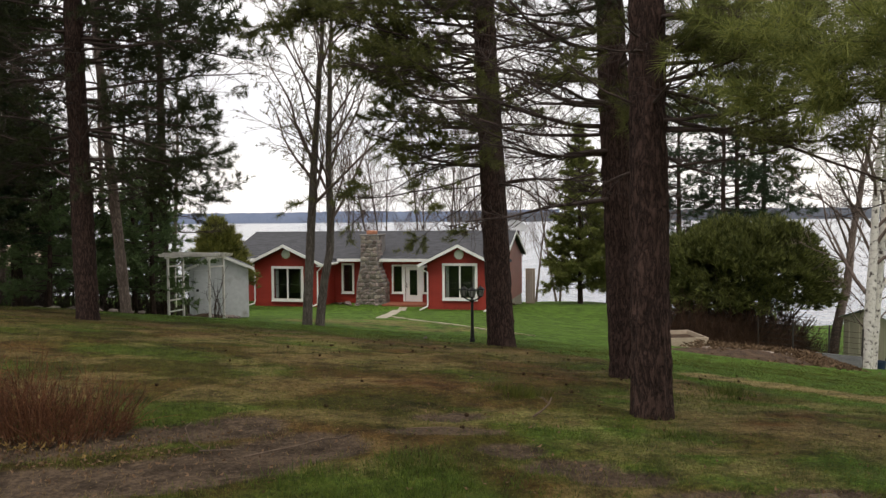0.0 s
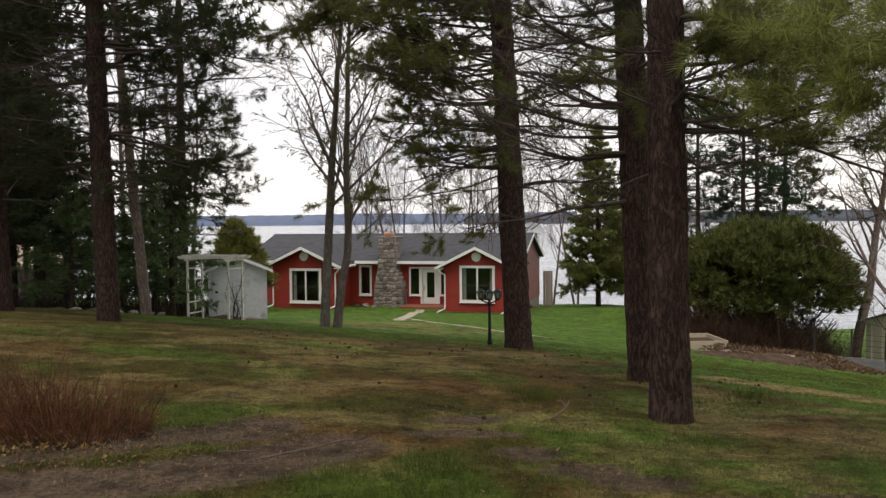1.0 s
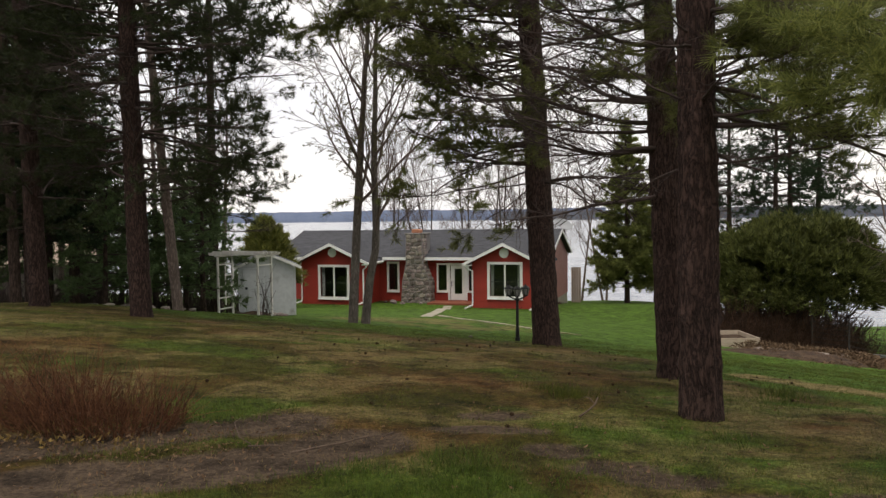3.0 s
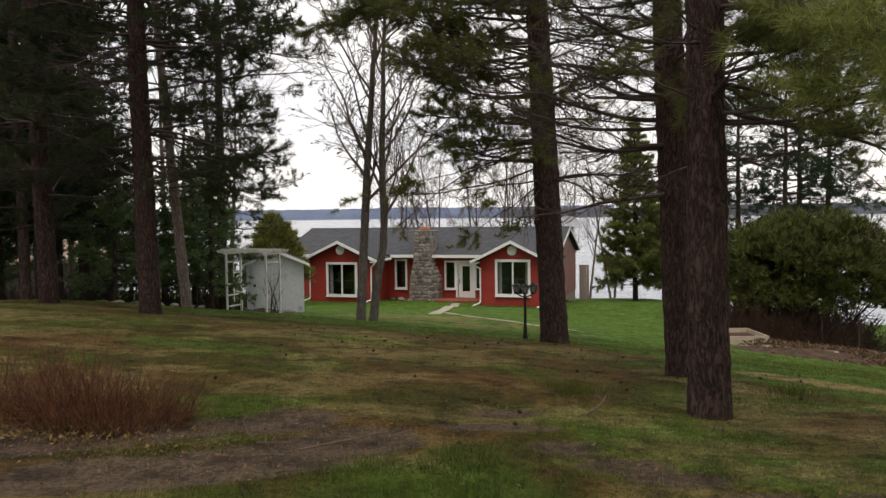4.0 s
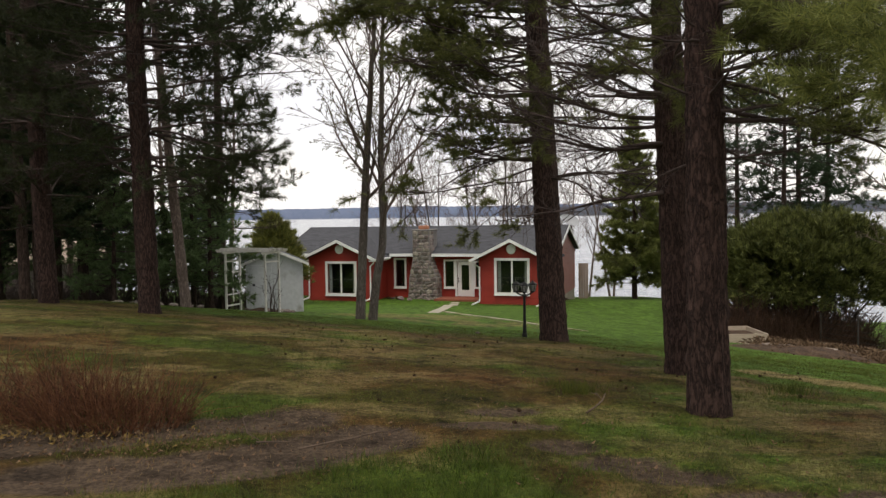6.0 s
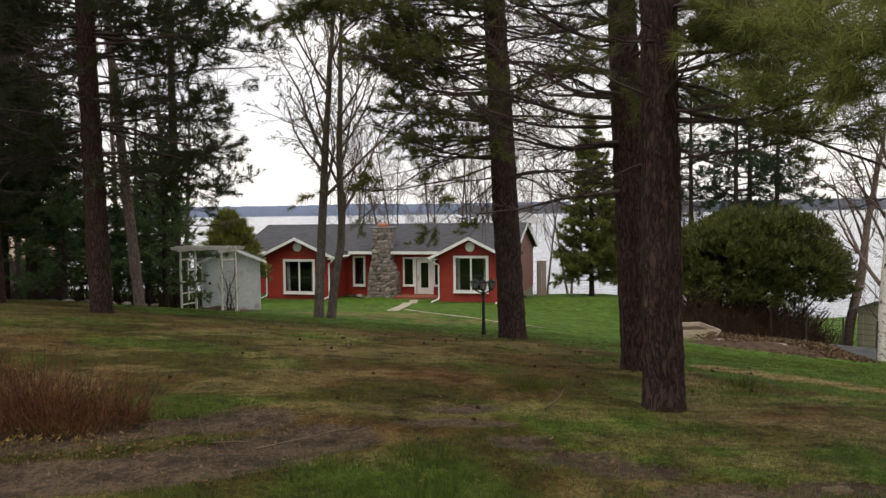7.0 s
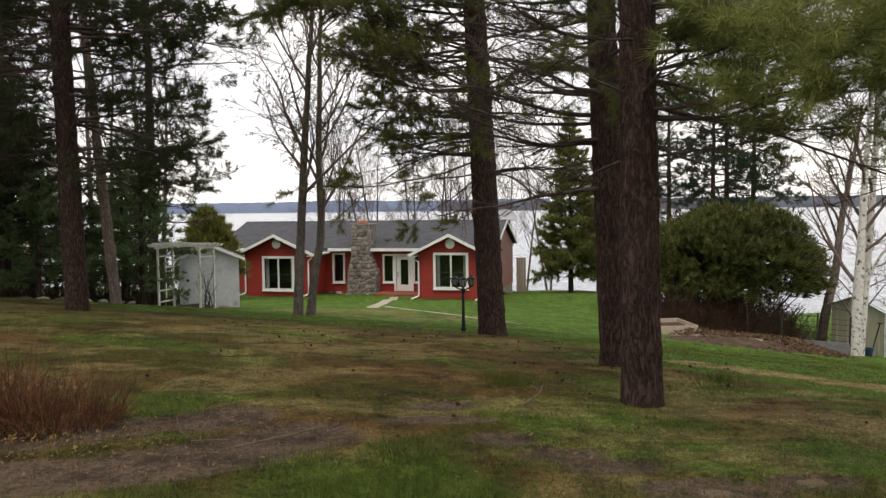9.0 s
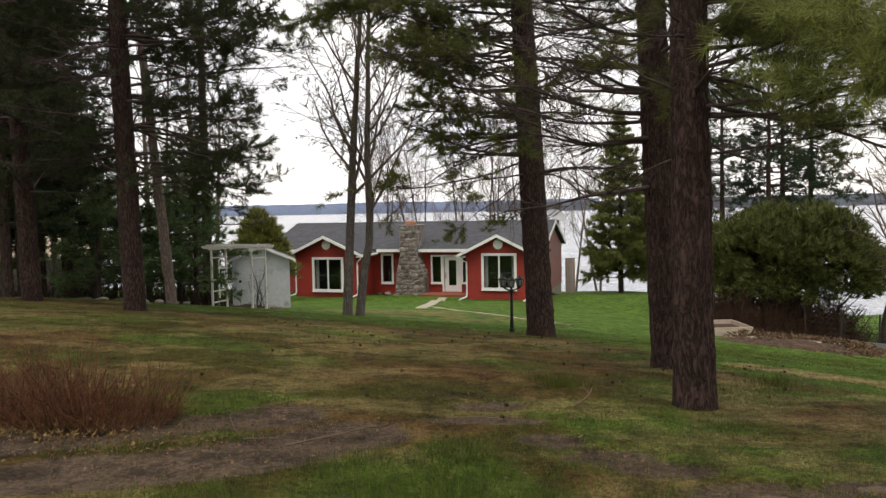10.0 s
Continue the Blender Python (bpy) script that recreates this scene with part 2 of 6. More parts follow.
M_ROOF_STEEL = surface("pale_weathered_roof_steel", (0.36, 0.42, 0.44), (0.62, 0.66, 0.67), size=0.3, rough=0.5, bump=0.1, stretch=(1, 0.25, 1), metal=0.3, stain=(0.28, 0.22, 0.17), stain_size=0.25, stain_cut=0.62)
M_BIRCH = surface("white_birch_bark", (0.45, 0.42, 0.38), (0.72, 0.69, 0.65), size=0.25, rough=0.75, bump=0.3, stretch=(1, 1, 2.5), stain=(0.06, 0.05, 0.045), stain_size=0.11, stain_cut=0.59)
M_PLANK = surface("grey_weathered_plank", (0.16, 0.125, 0.10), (0.34, 0.28, 0.23), size=0.2, rough=0.9, bump=0.4, stretch=(0.15, 1, 1))
M_PALE_PLANK = surface("pale_new_plank", (0.34, 0.27, 0.20), (0.50, 0.42, 0.32), size=0.2, rough=0.85, bump=0.3, stretch=(0.15, 1, 1))
M_SOIL = surface("dark_garden_soil", (0.022, 0.014, 0.009), (0.115, 0.072, 0.044), size=0.2, rough=1.0, bump=0.8, depth=0.05)
M_CONE = surface("brown_pine_cone", (0.016, 0.010, 0.007), (0.060, 0.038, 0.024), size=0.02, rough=1.0, bump=0.3, depth=0.003, spec=0.02)
M_FLAT_STONE = surface("flat_mossy_stone", (0.05, 0.036, 0.024), (0.185, 0.138, 0.092), size=0.12, rough=0.95, bump=0.5, stain=(0.10, 0.06, 0.035), stain_size=0.12, stain_cut=0.52)
M_STICK = surface("fallen_stick", (0.05, 0.035, 0.025), (0.16, 0.112, 0.080), size=0.1, rough=0.9, bump=0.3, depth=0.004)
M_CONCRETE = surface("pale_concrete_slab", (0.26, 0.235, 0.18), (0.42, 0.385, 0.31), size=0.5, rough=0.9, bump=0.3, vary=0.1)
M_FENCE = surface("dark_fence_post", (0.022, 0.020, 0.018), (0.06, 0.052, 0.045), size=0.2, rough=0.8, bump=0.2)
M_GREY_METAL = surface("grey_dish_metal", (0.30, 0.31, 0.32), (0.42, 0.43, 0.44), size=0.3, rough=0.5, bump=0.05, metal=0.2)
M_BLUE = surface("blue_plastic", (0.015, 0.03, 0.06), (0.03, 0.06, 0.11), size=0.2, rough=0.5, bump=0.05)
M_EDGING = surface("grey_edging_board", (0.13, 0.135, 0.14), (0.24, 0.245, 0.25), size=0.3, rough=0.85, bump=0.3, stretch=(1, 1, 3))
M_FENCE_PANEL = surface("brown_privacy_board", (0.26, 0.20, 0.15), (0.42, 0.33, 0.26), size=0.3, rough=0.9, bump=0.3, stretch=(1, 1, 0.1))
M_BEIGE = surface("beige_neighbour_siding", (0.075, 0.062, 0.055), (0.13, 0.11, 0.10), size=1.0, rough=0.8, bump=0.1)
# Distance haze is painted into the blue-grey of both far shores
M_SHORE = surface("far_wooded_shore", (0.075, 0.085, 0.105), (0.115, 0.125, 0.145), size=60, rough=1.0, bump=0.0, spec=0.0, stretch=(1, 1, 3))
M_SHORE_BLUE = surface("far_hills_painted_haze", (0.13, 0.165, 0.245), (0.17, 0.205, 0.285), size=120, rough=1.0, bump=0.0, spec=0.0)


def water_material():
    m, n, l, b = tree_of("rippled_lake_water")
    b.inputs["Base Color"].default_value = (0.17, 0.195, 0.235, 1)
    b.inputs["Roughness"].default_value, b.inputs["IOR"].default_value = 0.16, 1.33
    co = n.new("ShaderNodeTexCoord")
    bumps = None
    for scale, stretch, strength in ((0.10, (0.25, 1.0, 1), 0.7), (0.45, (0.3, 1.0, 1), 0.7)):
        mp = n.new("ShaderNodeMapping")
        mp.inputs["Scale"].default_value = stretch
        mp.inputs["Rotation"].default_value = (0, 0, 0.25)
        ns = n.new("ShaderNodeTexNoise")
        ns.inputs["Scale"].default_value, ns.inputs["Detail"].default_value = scale, 5
        l.new(co.outputs["Object"], mp.inputs["Vector"])
        l.new(mp.outputs[0], ns.inputs["Vector"])
        bp = n.new("ShaderNodeBump")
        bp.inputs["Strength"].default_value, bp.inputs["Distance"].default_value = strength, 0.9 / (scale * 4 + 0.5)
        l.new(ns.outputs["Fac"], bp.inputs["Height"])
        if bumps:
            l.new(bumps.outputs[0], bp.inputs["Normal"])
        bumps = bp
    l.new(bumps.outputs[0], b.inputs["Normal"])
    mp = n.new("ShaderNodeMapping")
    mp.inputs["Scale"].default_value = (0.30, 0.75, 1)
    mp.inputs["Rotation"].default_value = (0, 0, 0.2)
    ns = n.new("ShaderNodeTexNoise")
    ns.inputs["Scale"].default_value, ns.inputs["Detail"].default_value, ns.inputs["Roughness"].default_value = 1.0, 8, 0.75
    l.new(co.outputs["Object"], mp.inputs["Vector"])
    l.new(mp.outputs[0], ns.inputs["Vector"])
    mr = n.new("ShaderNodeMapRange")
    mr.inputs["From Min"].default_value, mr.inputs["From Max"].default_value = 0.42, 0.60
    mr.inputs["To Min"].default_value, mr.inputs["To Max"].default_value = 0.05, 1.0
    l.new(ns.outputs["Fac"], mr.inputs["Value"])
    l.new(mr.outputs[0], b.inputs["Specular IOR Level"])
    return m


def ground_material():
    """Lawn, dry grass, needle litter and bare soil; 'cover' holds soil, litter, straw and lushness over the plan."""
    m, n, l, b = tree_of("lawn_and_litter")
    co = n.new("ShaderNodeTexCoord")
    at = n.new("ShaderNodeAttribute")
    at.attribute_name = "cover"
    sep = n.new("ShaderNodeSeparateColor")
    l.new(at.outputs["Color"], sep.inputs[0])

    def noise_at(scale, detail=6, rough=0.6):
        x = n.new("ShaderNodeTexNoise")
        x.inputs["Scale"].default_value, x.inputs["Detail"].default_value, x.inputs["Roughness"].default_value = scale, detail, rough
        l.new(co.outputs["Object"], x.inputs["Vector"])
        return x.outputs["Fac"]

    def ramp_of(fac, a, c, lo=0.3, hi=0.7):
        r = n.new("ShaderNodeValToRGB")
        r.color_ramp.elements[0].position, r.color_ramp.elements[0].color = lo, (*a, 1)
        r.color_ramp.elements[1].position, r.color_ramp.elements[1].color = hi, (*c, 1)
        l.new(fac, r.inputs[0])
        return r.outputs[0]

    def broken(mask, noise_fac, width=0.16):
        """Mask with an edge broken up by noise."""
        a = n.new("ShaderNodeMath")
        a.operation = "SUBTRACT"
        a.inputs[0].default_value = 1.0
        l.new(mask, a.inputs[1])
        mr = n.new("ShaderNodeMapRange")
        lo = n.new("ShaderNodeMath")
        lo.operation = "SUBTRACT"
        l.new(a.outputs[0], lo.inputs[0])
        lo.inputs[1].default_value = width
        hi = n.new("ShaderNodeMath")
        hi.operation = "ADD"
        l.new(a.outputs[0], hi.inputs[0])
        hi.inputs[1].default_value = width
        l.new(noise_fac, mr.inputs["Value"])
        l.new(lo.outputs[0], mr.inputs["From Min"])
        l.new(hi.outputs[0], mr.inputs["From Max"])
        return mr.outputs[0]

    def mix(fac, a, c):
        x = n.new("ShaderNodeMixRGB")
        l.new(fac, x.inputs[0])
        l.new(a, x.inputs[1])
        l.new(c, x.inputs[2])
        return x.outputs[0]

    fine, mid, broad = noise_at(26, 9, 0.8), noise_at(7.0, 10, 0.82), noise_at(0.8, 6)
    lush = ramp_of(fine, (0.028, 0.068, 0.009), (0.155, 0.265, 0.038), 0.38, 0.64)
    dull = ramp_of(fine, (0.017, 0.018, 0.004), (0.106, 0.092, 0.018), 0.36, 0.66)
    lit = ramp_of(fine, (0.038, 0.020, 0.007), (0.190, 0.098, 0.034), 0.36, 0.66)
    straw = ramp_of(fine, (0.100, 0.074, 0.025), (0.40, 0.312, 0.136), 0.38, 0.64)
    soil = ramp_of(fine, (0.030, 0.021, 0.014), (0.185, 0.132, 0.090), 0.34, 0.68)
    col = mix(broken(at.outputs["Alpha"], mid, 0.34), dull, lush)
    col = mix(broken(sep.outputs["Green"], mid, 0.36), col, lit)
    col = mix(broken(sep.outputs["Blue"], mid, 0.34), col, straw)
    col = mix(broken(sep.outputs["Red"], mid, 0.18), col, soil)
    clump = noise_at(3.4, 8, 0.75)
    gap = n.new("ShaderNodeMapRange")
    gap.inputs["From Min"].default_value, gap.inputs["From Max"].default_value = 0.38, 0.56
    gap.inputs["To Min"].default_value, gap.inputs["To Max"].default_value = 0.40, 1.14
    l.new(clump, gap.inputs["Value"])
    patchy = n.new("ShaderNodeHueSaturation")
    l.new(gap.outputs[0], patchy.inputs["Value"])
    l.new(col, patchy.inputs["Color"])
    col = patchy.outputs[0]
    tone = n.new("ShaderNodeMapRange")
    tone.inputs["From Min"].default_value, tone.inputs["From Max"].default_value = 0.3, 0.7
    tone.inputs["To Min"].default_value, tone.inputs["To Max"].default_value = 0.60, 0.96
    l.new(broad, tone.inputs["Value"])
    hsv = n.new("ShaderNodeHueSaturation")
    l.new(tone.outputs[0], hsv.inputs["Value"])
    l.new(col, hsv.inputs["Color"])
    l.new(hsv.outputs[0], b.inputs["Base Color"])
    b.inputs["Roughness"].default_value, b.inputs["Specular IOR Level"].default_value = 0.95, 0.1
    bp = n.new("ShaderNodeBump")
    bp.inputs["Strength"].default_value, bp.inputs["Distance"].default_value = 0.7, 0.04
    l.new(fine, bp.inputs["Height"])
    l.new(bp.outputs[0], b.inputs["Normal"])
    return m


M_WATER = water_material()
M_GROUND = ground_material()


# ---- building blocks ----
class Shape:
    """Collects vertices and faces of one mesh."""

    def __init__(self):
        self.v, self.f = [], []

    def add(self, verts, faces, m=None):
        k = len(self.v)
        self.v += [tuple(m @ Vector(p)) if m else tuple(p) for p in verts]
        self.f += [tuple(i + k for i in q) for q in faces]
        return self

    def box(self, x0, x1, y0, y1, z0, z1, m=None, cut=0.0):
        """A box; cut chamfers its upright and level long edges."""
        if cut:
            c = cut
            pts, fs = [], []
            for z, d in ((z0, c), (z0 + c, 0), (z1 - c, 0), (z1, c)):
                a, b_, e, g = x0 + d, x1 - d, y0 + d, y1 - d
                pts += [(a + c, e, z), (b_ - c, e, z), (b_, e + c, z), (b_, g - c, z), (b_ - c, g, z), (a + c, g, z), (a, g - c, z), (a, e + c, z)]
            for r in range(3):
                for i in range(8):
                    j = (i + 1) % 8
                    fs.append((r * 8 + i, r * 8 + j, r * 8 + 8 + j, r * 8 + 8 + i))
            fs += [tuple(range(7, -1, -1)), tuple(range(24, 32))]
            return self.add(pts, fs, m)
        p = [(x, y, z) for z in (z0, z1) for x, y in ((x0, y0), (x1, y0), (x1, y1), (x0, y1))]
        return self.add(p, [(3, 2, 1, 0), (4, 5, 6, 7), (0, 1, 5, 4), (1, 2, 6, 5), (2, 3, 7, 6), (3, 0, 4, 7)], m)

    def tube(self, pts, radii, n=8, caps=True):
        pts = [Vector(p) for p in pts]
        rings, fs = [], []
        side = None
        for i, p in enumerate(pts):
            d = (pts[min(i + 1, len(pts) - 1)] - pts[max(i - 1, 0)]).normalized()
            ref = Vector((0, 0, 1)) if abs(d.z) < 0.9 else Vector((1, 0, 0))
            a = d.cross(ref).normalized() if side is None else (side - d * side.dot(d)).normalized()
            side = a
            b_ = d.cross(a)
            rings += [p + (a * math.cos(6.28318 * k / n) + b_ * math.sin(6.28318 * k / n)) * radii[i] for k in range(n)]
        for i in range(len(pts) - 1):
            for k in range(n):
                j = (k + 1) % n
                fs.append((i * n + k, i * n + j, (i + 1) * n + j, (i + 1) * n + k))
        if caps:
            fs += [tuple(range(n - 1, -1, -1)), tuple(range((len(pts) - 1) * n, len(pts) * n))]
        return self.add(rings, fs)

    def prism(self, poly, axis, a, b_):
        """Extrudes a polygon of (u, v) along an axis: 'y' takes (x, z), 'x' takes (y, z), 'z' takes (x, y)."""
        put = {"y": lambda u, v, w: (u, w, v), "x": lambda u, v, w: (w, u, v), "z": lambda u, v, w: (u, v, w)}[axis]
        n = len(poly)
        pts = [put(u, v, w) for w in (a, b_) for u, v in poly]
        fs = [tuple(range(n - 1, -1, -1)), tuple(range(n, 2 * n))] + [(i, (i + 1) % n, n + (i + 1) % n, n + i) for i in range(n)]
        return self.add(pts, fs)

    def mesh(self, name, material, smooth_faces=False):
        me = bpy.data.meshes.new(name)
        me.from_pydata(self.v, [], self.f)
        bm = bmesh.new()
        bm.from_mesh(me)
        bmesh.ops.recalc_face_normals(bm, faces=bm.faces)
        bm.to_mesh(me)
        bm.free()
        me.materials.append(material)
        if smooth_faces:
            me.polygons.foreach_set("use_smooth", [True] * len(me.polygons))
        return me


def part(name, shape, material, parent, label="", smooth_faces=False):
    """Links a shape (or a finished mesh) as one mesh object under a thing or a part."""
    me = shape if isinstance(shape, bpy.types.Mesh) else shape.mesh(name, material, smooth_faces)
    ob = new(name, me)
    ob.parent = parent
    if label:
        tagged(ob, label)
    return ob


def thing(name, m, label, category, group="", kind=""):
    ob = new(name)
    ob.matrix_world = m
    ob.empty_display_size = 0.2
    return tagged(ob, label, category, group, kind)


def solid(name, shape, material, m, label, category, group="", kind="", smooth_faces=False):
    me = shape if isinstance(shape, bpy.types.Mesh) else shape.mesh(name, material, smooth_faces)
    ob = new(name, me)
    ob.matrix_world = m
    return tagged(ob, label, category, group, kind)


def big_mesh(name, verts, faces, material, smooth_faces=False):
    """A mesh from arrays: verts (n, 3), faces (m, 3) or (m, 4)."""
    verts, faces = np.asarray(verts, np.float32), np.asarray(faces, np.int32)
    me = bpy.data.meshes.new(name)
    k = faces.shape[1]
    me.vertices.add(len(verts))
    me.vertices.foreach_set("co", verts.ravel())
    me.loops.add(faces.size)
    me.loops.foreach_set("vertex_index", faces.ravel())
    me.polygons.add(len(faces))
    me.polygons.foreach_set("loop_start", np.arange(0, faces.size, k, dtype=np.int32))
    me.polygons.foreach_set("loop_total", np.full(len(faces), k, np.int32))
    if smooth_faces:
        me.polygons.foreach_set("use_smooth", np.ones(len(faces), bool))
    me.update(calc_edges=True)
    me.validate()
    me.materials.append(material)
    return me


def lattice(ix, iy, iz):
    h = (ix.astype(np.int64) * 374761393 + iy.astype(np.int64) * 668265263 + iz.astype(np.int64) * 2147483647) & 0xFFFFFFFF
    h = ((h ^ (h >> 13)) * 1274126177) & 0xFFFFFFFF
    return ((h ^ (h >> 16)) & 0xFFFF) / 65535.0


def value_noise(x, y, z=0.0):
    x, y, z = np.broadcast_arrays(np.asarray(x, float), np.asarray(y, float), np.asarray(z, float))
    ix, iy, iz = np.floor(x).astype(int), np.floor(y).astype(int), np.floor(z).astype(int)
    fx, fy, fz = x - ix, y - iy, z - iz
    fx, fy, fz = (f * f * (3 - 2 * f) for f in (fx, fy, fz))
    out = 0
    for a in (0, 1):
        for b_ in (0, 1):
            for c in (0, 1):
                w = (fx if a else 1 - fx) * (fy if b_ else 1 - fy) * (fz if c else 1 - fz)
                out = out + w * lattice(ix + a, iy + b_, iz + c)
    return out


def fbm(x, y, z=0.0, octaves=4):
    """Layered noise; each layer is turned, so that no grid shows."""
    x, y, z = np.asarray(x, float), np.asarray(y, float), np.asarray(z, float)
    wx, wy = value_noise(x * 0.7 + 3.1, y * 0.7, z + 5.5) - 0.5, value_noise(x * 0.7, y * 0.7 + 8.3, z + 9.5) - 0.5
    x, y = x + wx * 1.1, y + wy * 1.1
    total, amp, norm = 0, 1.0, 0.0
    for k in range(octaves):
        c, n = math.cos(0.6 + 1.1 * k), math.sin(0.6 + 1.1 * k)
        total = total + amp * value_noise((x * c - y * n) * 2 ** k + 17 * k, (x * n + y * c) * 2 ** k + 31 * k, z * 2 ** k)
        norm += amp
        amp *= 0.55
    return total / norm


# ---- terrain ----
HX, HY, HZ, HT = -1.10, 44.0, -3.33, math.radians(-15)
PY = [-60, 3, 7, 9, 13, 17, 20, 23, 27, 35, 44, 52, 57, 64, 75, 90]
PZ = [0.6, 0.05, -0.20, -0.32, -0.68, -1.22, -1.48, -1.72, -2.12, -2.75, -3.40, -4.0, -5.0, -8.2, -10, -11]
_t = np.arange(-60, 90.01, 0.25)
_k = np.exp(-0.5 * (np.arange(-12, 13) / 4.5) ** 2)
_k /= _k.sum()
_prof = np.convolve(np.pad(np.interp(_t, PY, PZ), 12, mode="edge"), _k, "valid")
_right = np.convolve(np.pad(np.interp(_t, [1.5, 9, 18, 30], [0, -0.78, -2.0, -2.6]), 12, mode="edge"), _k, "valid")
_left = np.convolve(np.pad(np.clip(1 - _t, 0, 11), 12, mode="edge"), _k, "valid")

def smooth(a, b, v):
    s = np.clip((v - a) / (b - a), 0, 1)
    return s * s * (3 - 2 * s)

def ground_z(x, y):
    x, y = np.asarray(x, float), np.asarray(y, float)
    shore = y - 0.30 * np.clip(np.abs(x - 5) - 12, 0, 60) * smooth(40, 58, y)
    z = np.interp(shore, _t, _prof) + np.interp(x, _t, _right) * (0.25 + 0.75 * smooth(3, 13, y)) * (1 - 0.85 * smooth(33, 43, y) * (1 - smooth(10.5, 18, x))) + np.interp(x, _t, _left) * np.interp(y, [3, 12, 18, 23, 34], [0.02, 0.075, 0.088, 0.052, 0.0])
    lx = (x - HX) * math.cos(HT) + (y - HY) * math.sin(HT)
    ly = -(x - HX) * math.sin(HT) + (y - HY) * math.cos(HT)
    far = np.hypot(np.clip(np.abs(lx + 3.6) - 8.6, 0, None), np.clip(np.abs(ly - 2.0) - 5.0, 0, None))
    w = 1 - smooth(0, 4, far)
    return z * (1 - w) + (HZ - 0.10 * np.clip(ly, 0, 12)) * w


def seg_far(x, y, pts):
    """Distance in plan to a polyline."""
    best = np.full(np.shape(x), 1e9)
    for (ax, ay), (bx, by) in zip(pts[:-1], pts[1:]):
        dx, dy = bx - ax, by - ay
        s = np.clip(((x - ax) * dx + (y - ay) * dy) / (dx * dx + dy * dy), 0, 1)
        best = np.minimum(best, np.hypot(x - ax - s * dx, y - ay - s * dy))
    return best


def blob(x, y, cx, cy, rx, ry, turn=0.0):
    c, s = math.cos(turn), math.sin(turn)
    u, v = (x - cx) * c + (y - cy) * s, -(x - cx) * s + (y - cy) * c
    return 1 - smooth(0.6, 1.15, np.hypot(u / rx, v / ry))


def cover(x, y):
    """Bare soil, needle litter, straw and lush green over the plan, each 0 to 1."""
    wob = fbm(x * 0.9, y * 0.9, 0.0, 4) - 0.5
    soil = np.maximum(1 - smooth(0.22, 0.62, seg_far(x, y, [(-0.85, 5.55), (-1.3, 5.0), (-2.1, 4.5), (-2.6, 4.35)]) + wob * 0.4),
                      0.85 * (1 - smooth(0.15, 0.55, seg_far(x, y, [(-1.5, 6.05), (-2.3, 5.6), (-3.4, 5.0)]) + wob * 0.5)))
    for cx, cy, rx, ry in ((0.56, 5.45, 0.22, 0.16), (0.9, 5.0, 0.26, 0.18), (1.2, 4.7, 0.28, 0.15), (1.65, 4.2, 0.38, 0.2), (2.35, 4.4, 0.25, 0.14), (0.1, 6.0, 0.42, 0.14), (0.15, 6.6, 0.3, 0.14)):
        soil = np.maximum(soil, 0.78 * blob(x, y, cx, cy, rx * 1.5, ry * 1.6))
    edge = np.interp(x, [-30, -12, -4, 0.5, 1.6, 2.6, 3.4, 4.4, 8, 30], [20, 19.0, 16.5, 16.6, 16.0, 13.0, 10.2, 8.0, 5.0, 4.0])
    inside = 1 - smooth(-1.2, 1.0, y - edge + wob * 3.0)
    mot = fbm(x * 0.9 + 5, y * 1.2, 3.0, 5)
    dry = fbm(x * 1.1 + 40, y * 1.6, 21.0, 5)
    wet = fbm(x * 0.8 + 11, y * 1.1 + 7, 33.0, 5)
    litter = inside * np.clip(0.34 + (mot - 0.5) * 2.2, 0.0, 0.7) * (1 - 0.12 * smooth(1.2, 3.0, x) * (1 - smooth(6.0, 9.0, y)))
    litter = np.maximum(litter, inside * blob(x, y, 0.0, 9.5, 2.6, 2.6) * np.clip(0.55 + (mot - 0.5) * 1.8, 0, 0.85))
    litter = np.maximum(litter, blob(x, y, 2.9, 6.9, 1.1, 0.9) * np.clip(0.45 + (mot - 0.5) * 2.0, 0, 0.9))
    litter = litter * (1 - 0.9 * blob(x, y, -0.3, 4.2, 0.9, 0.8)) * (1 - 0.8 * blob(x, y, 1.4, 5.95, 0.85, 0.45))
    litter = litter * (1 - 0.85 * blob(x, y, -3.5, 17.0, 5.0, 2.2))
    straw = 1.0 * (1 - smooth(0.30, 0.75, seg_far(x, y, [(4.0, 11.0), (5.0, 9.5), (6.2, 8.0), (9, 5.4)]) * (1.25 - 0.12 * np.clip(x - 3, 0, 5)) + wob * 0.25))
    straw = np.maximum(straw, 0.62 * blob(x, y, -0.6, 22.5, 3.2, 3.0) * smooth(0.3, 0.6, fbm(x, y * 0.5, 9.0)))
    straw = np.maximum(straw, inside * np.clip((dry - 0.45) * 3.2, 0, 0.46))
    straw = np.maximum(straw, 0.6 * blob(x, y, -3.0, 25.0, 3.6, 3.5) * smooth(0.3, 0.6, fbm(x * 0.8, y * 0.4, 12.0)))
    straw = np.maximum(straw, 0.30 * blob(x, y, -2.6, 5.3, 0.9, 0.35))
    lush = np.clip(0.10 + 0.90 * (1 - inside) + inside * np.clip((wet - 0.47) * 3.0, 0, 0.42), 0, 1)
    side = smooth(0.4, 2.2, x) * (1 - smooth(8.5, 10.5, y))
    straw = np.maximum(straw, side * inside * np.clip(0.14 + (dry - 0.42) * 3.6, 0, 0.62))
    lush = np.maximum(lush, side * np.clip(0.22 + (wet - 0.46) * 3.2, 0.05, 0.75))
    lush = np.maximum(lush, 0.5 * blob(x, y, -0.3, 4.2, 1.0, 0.8))
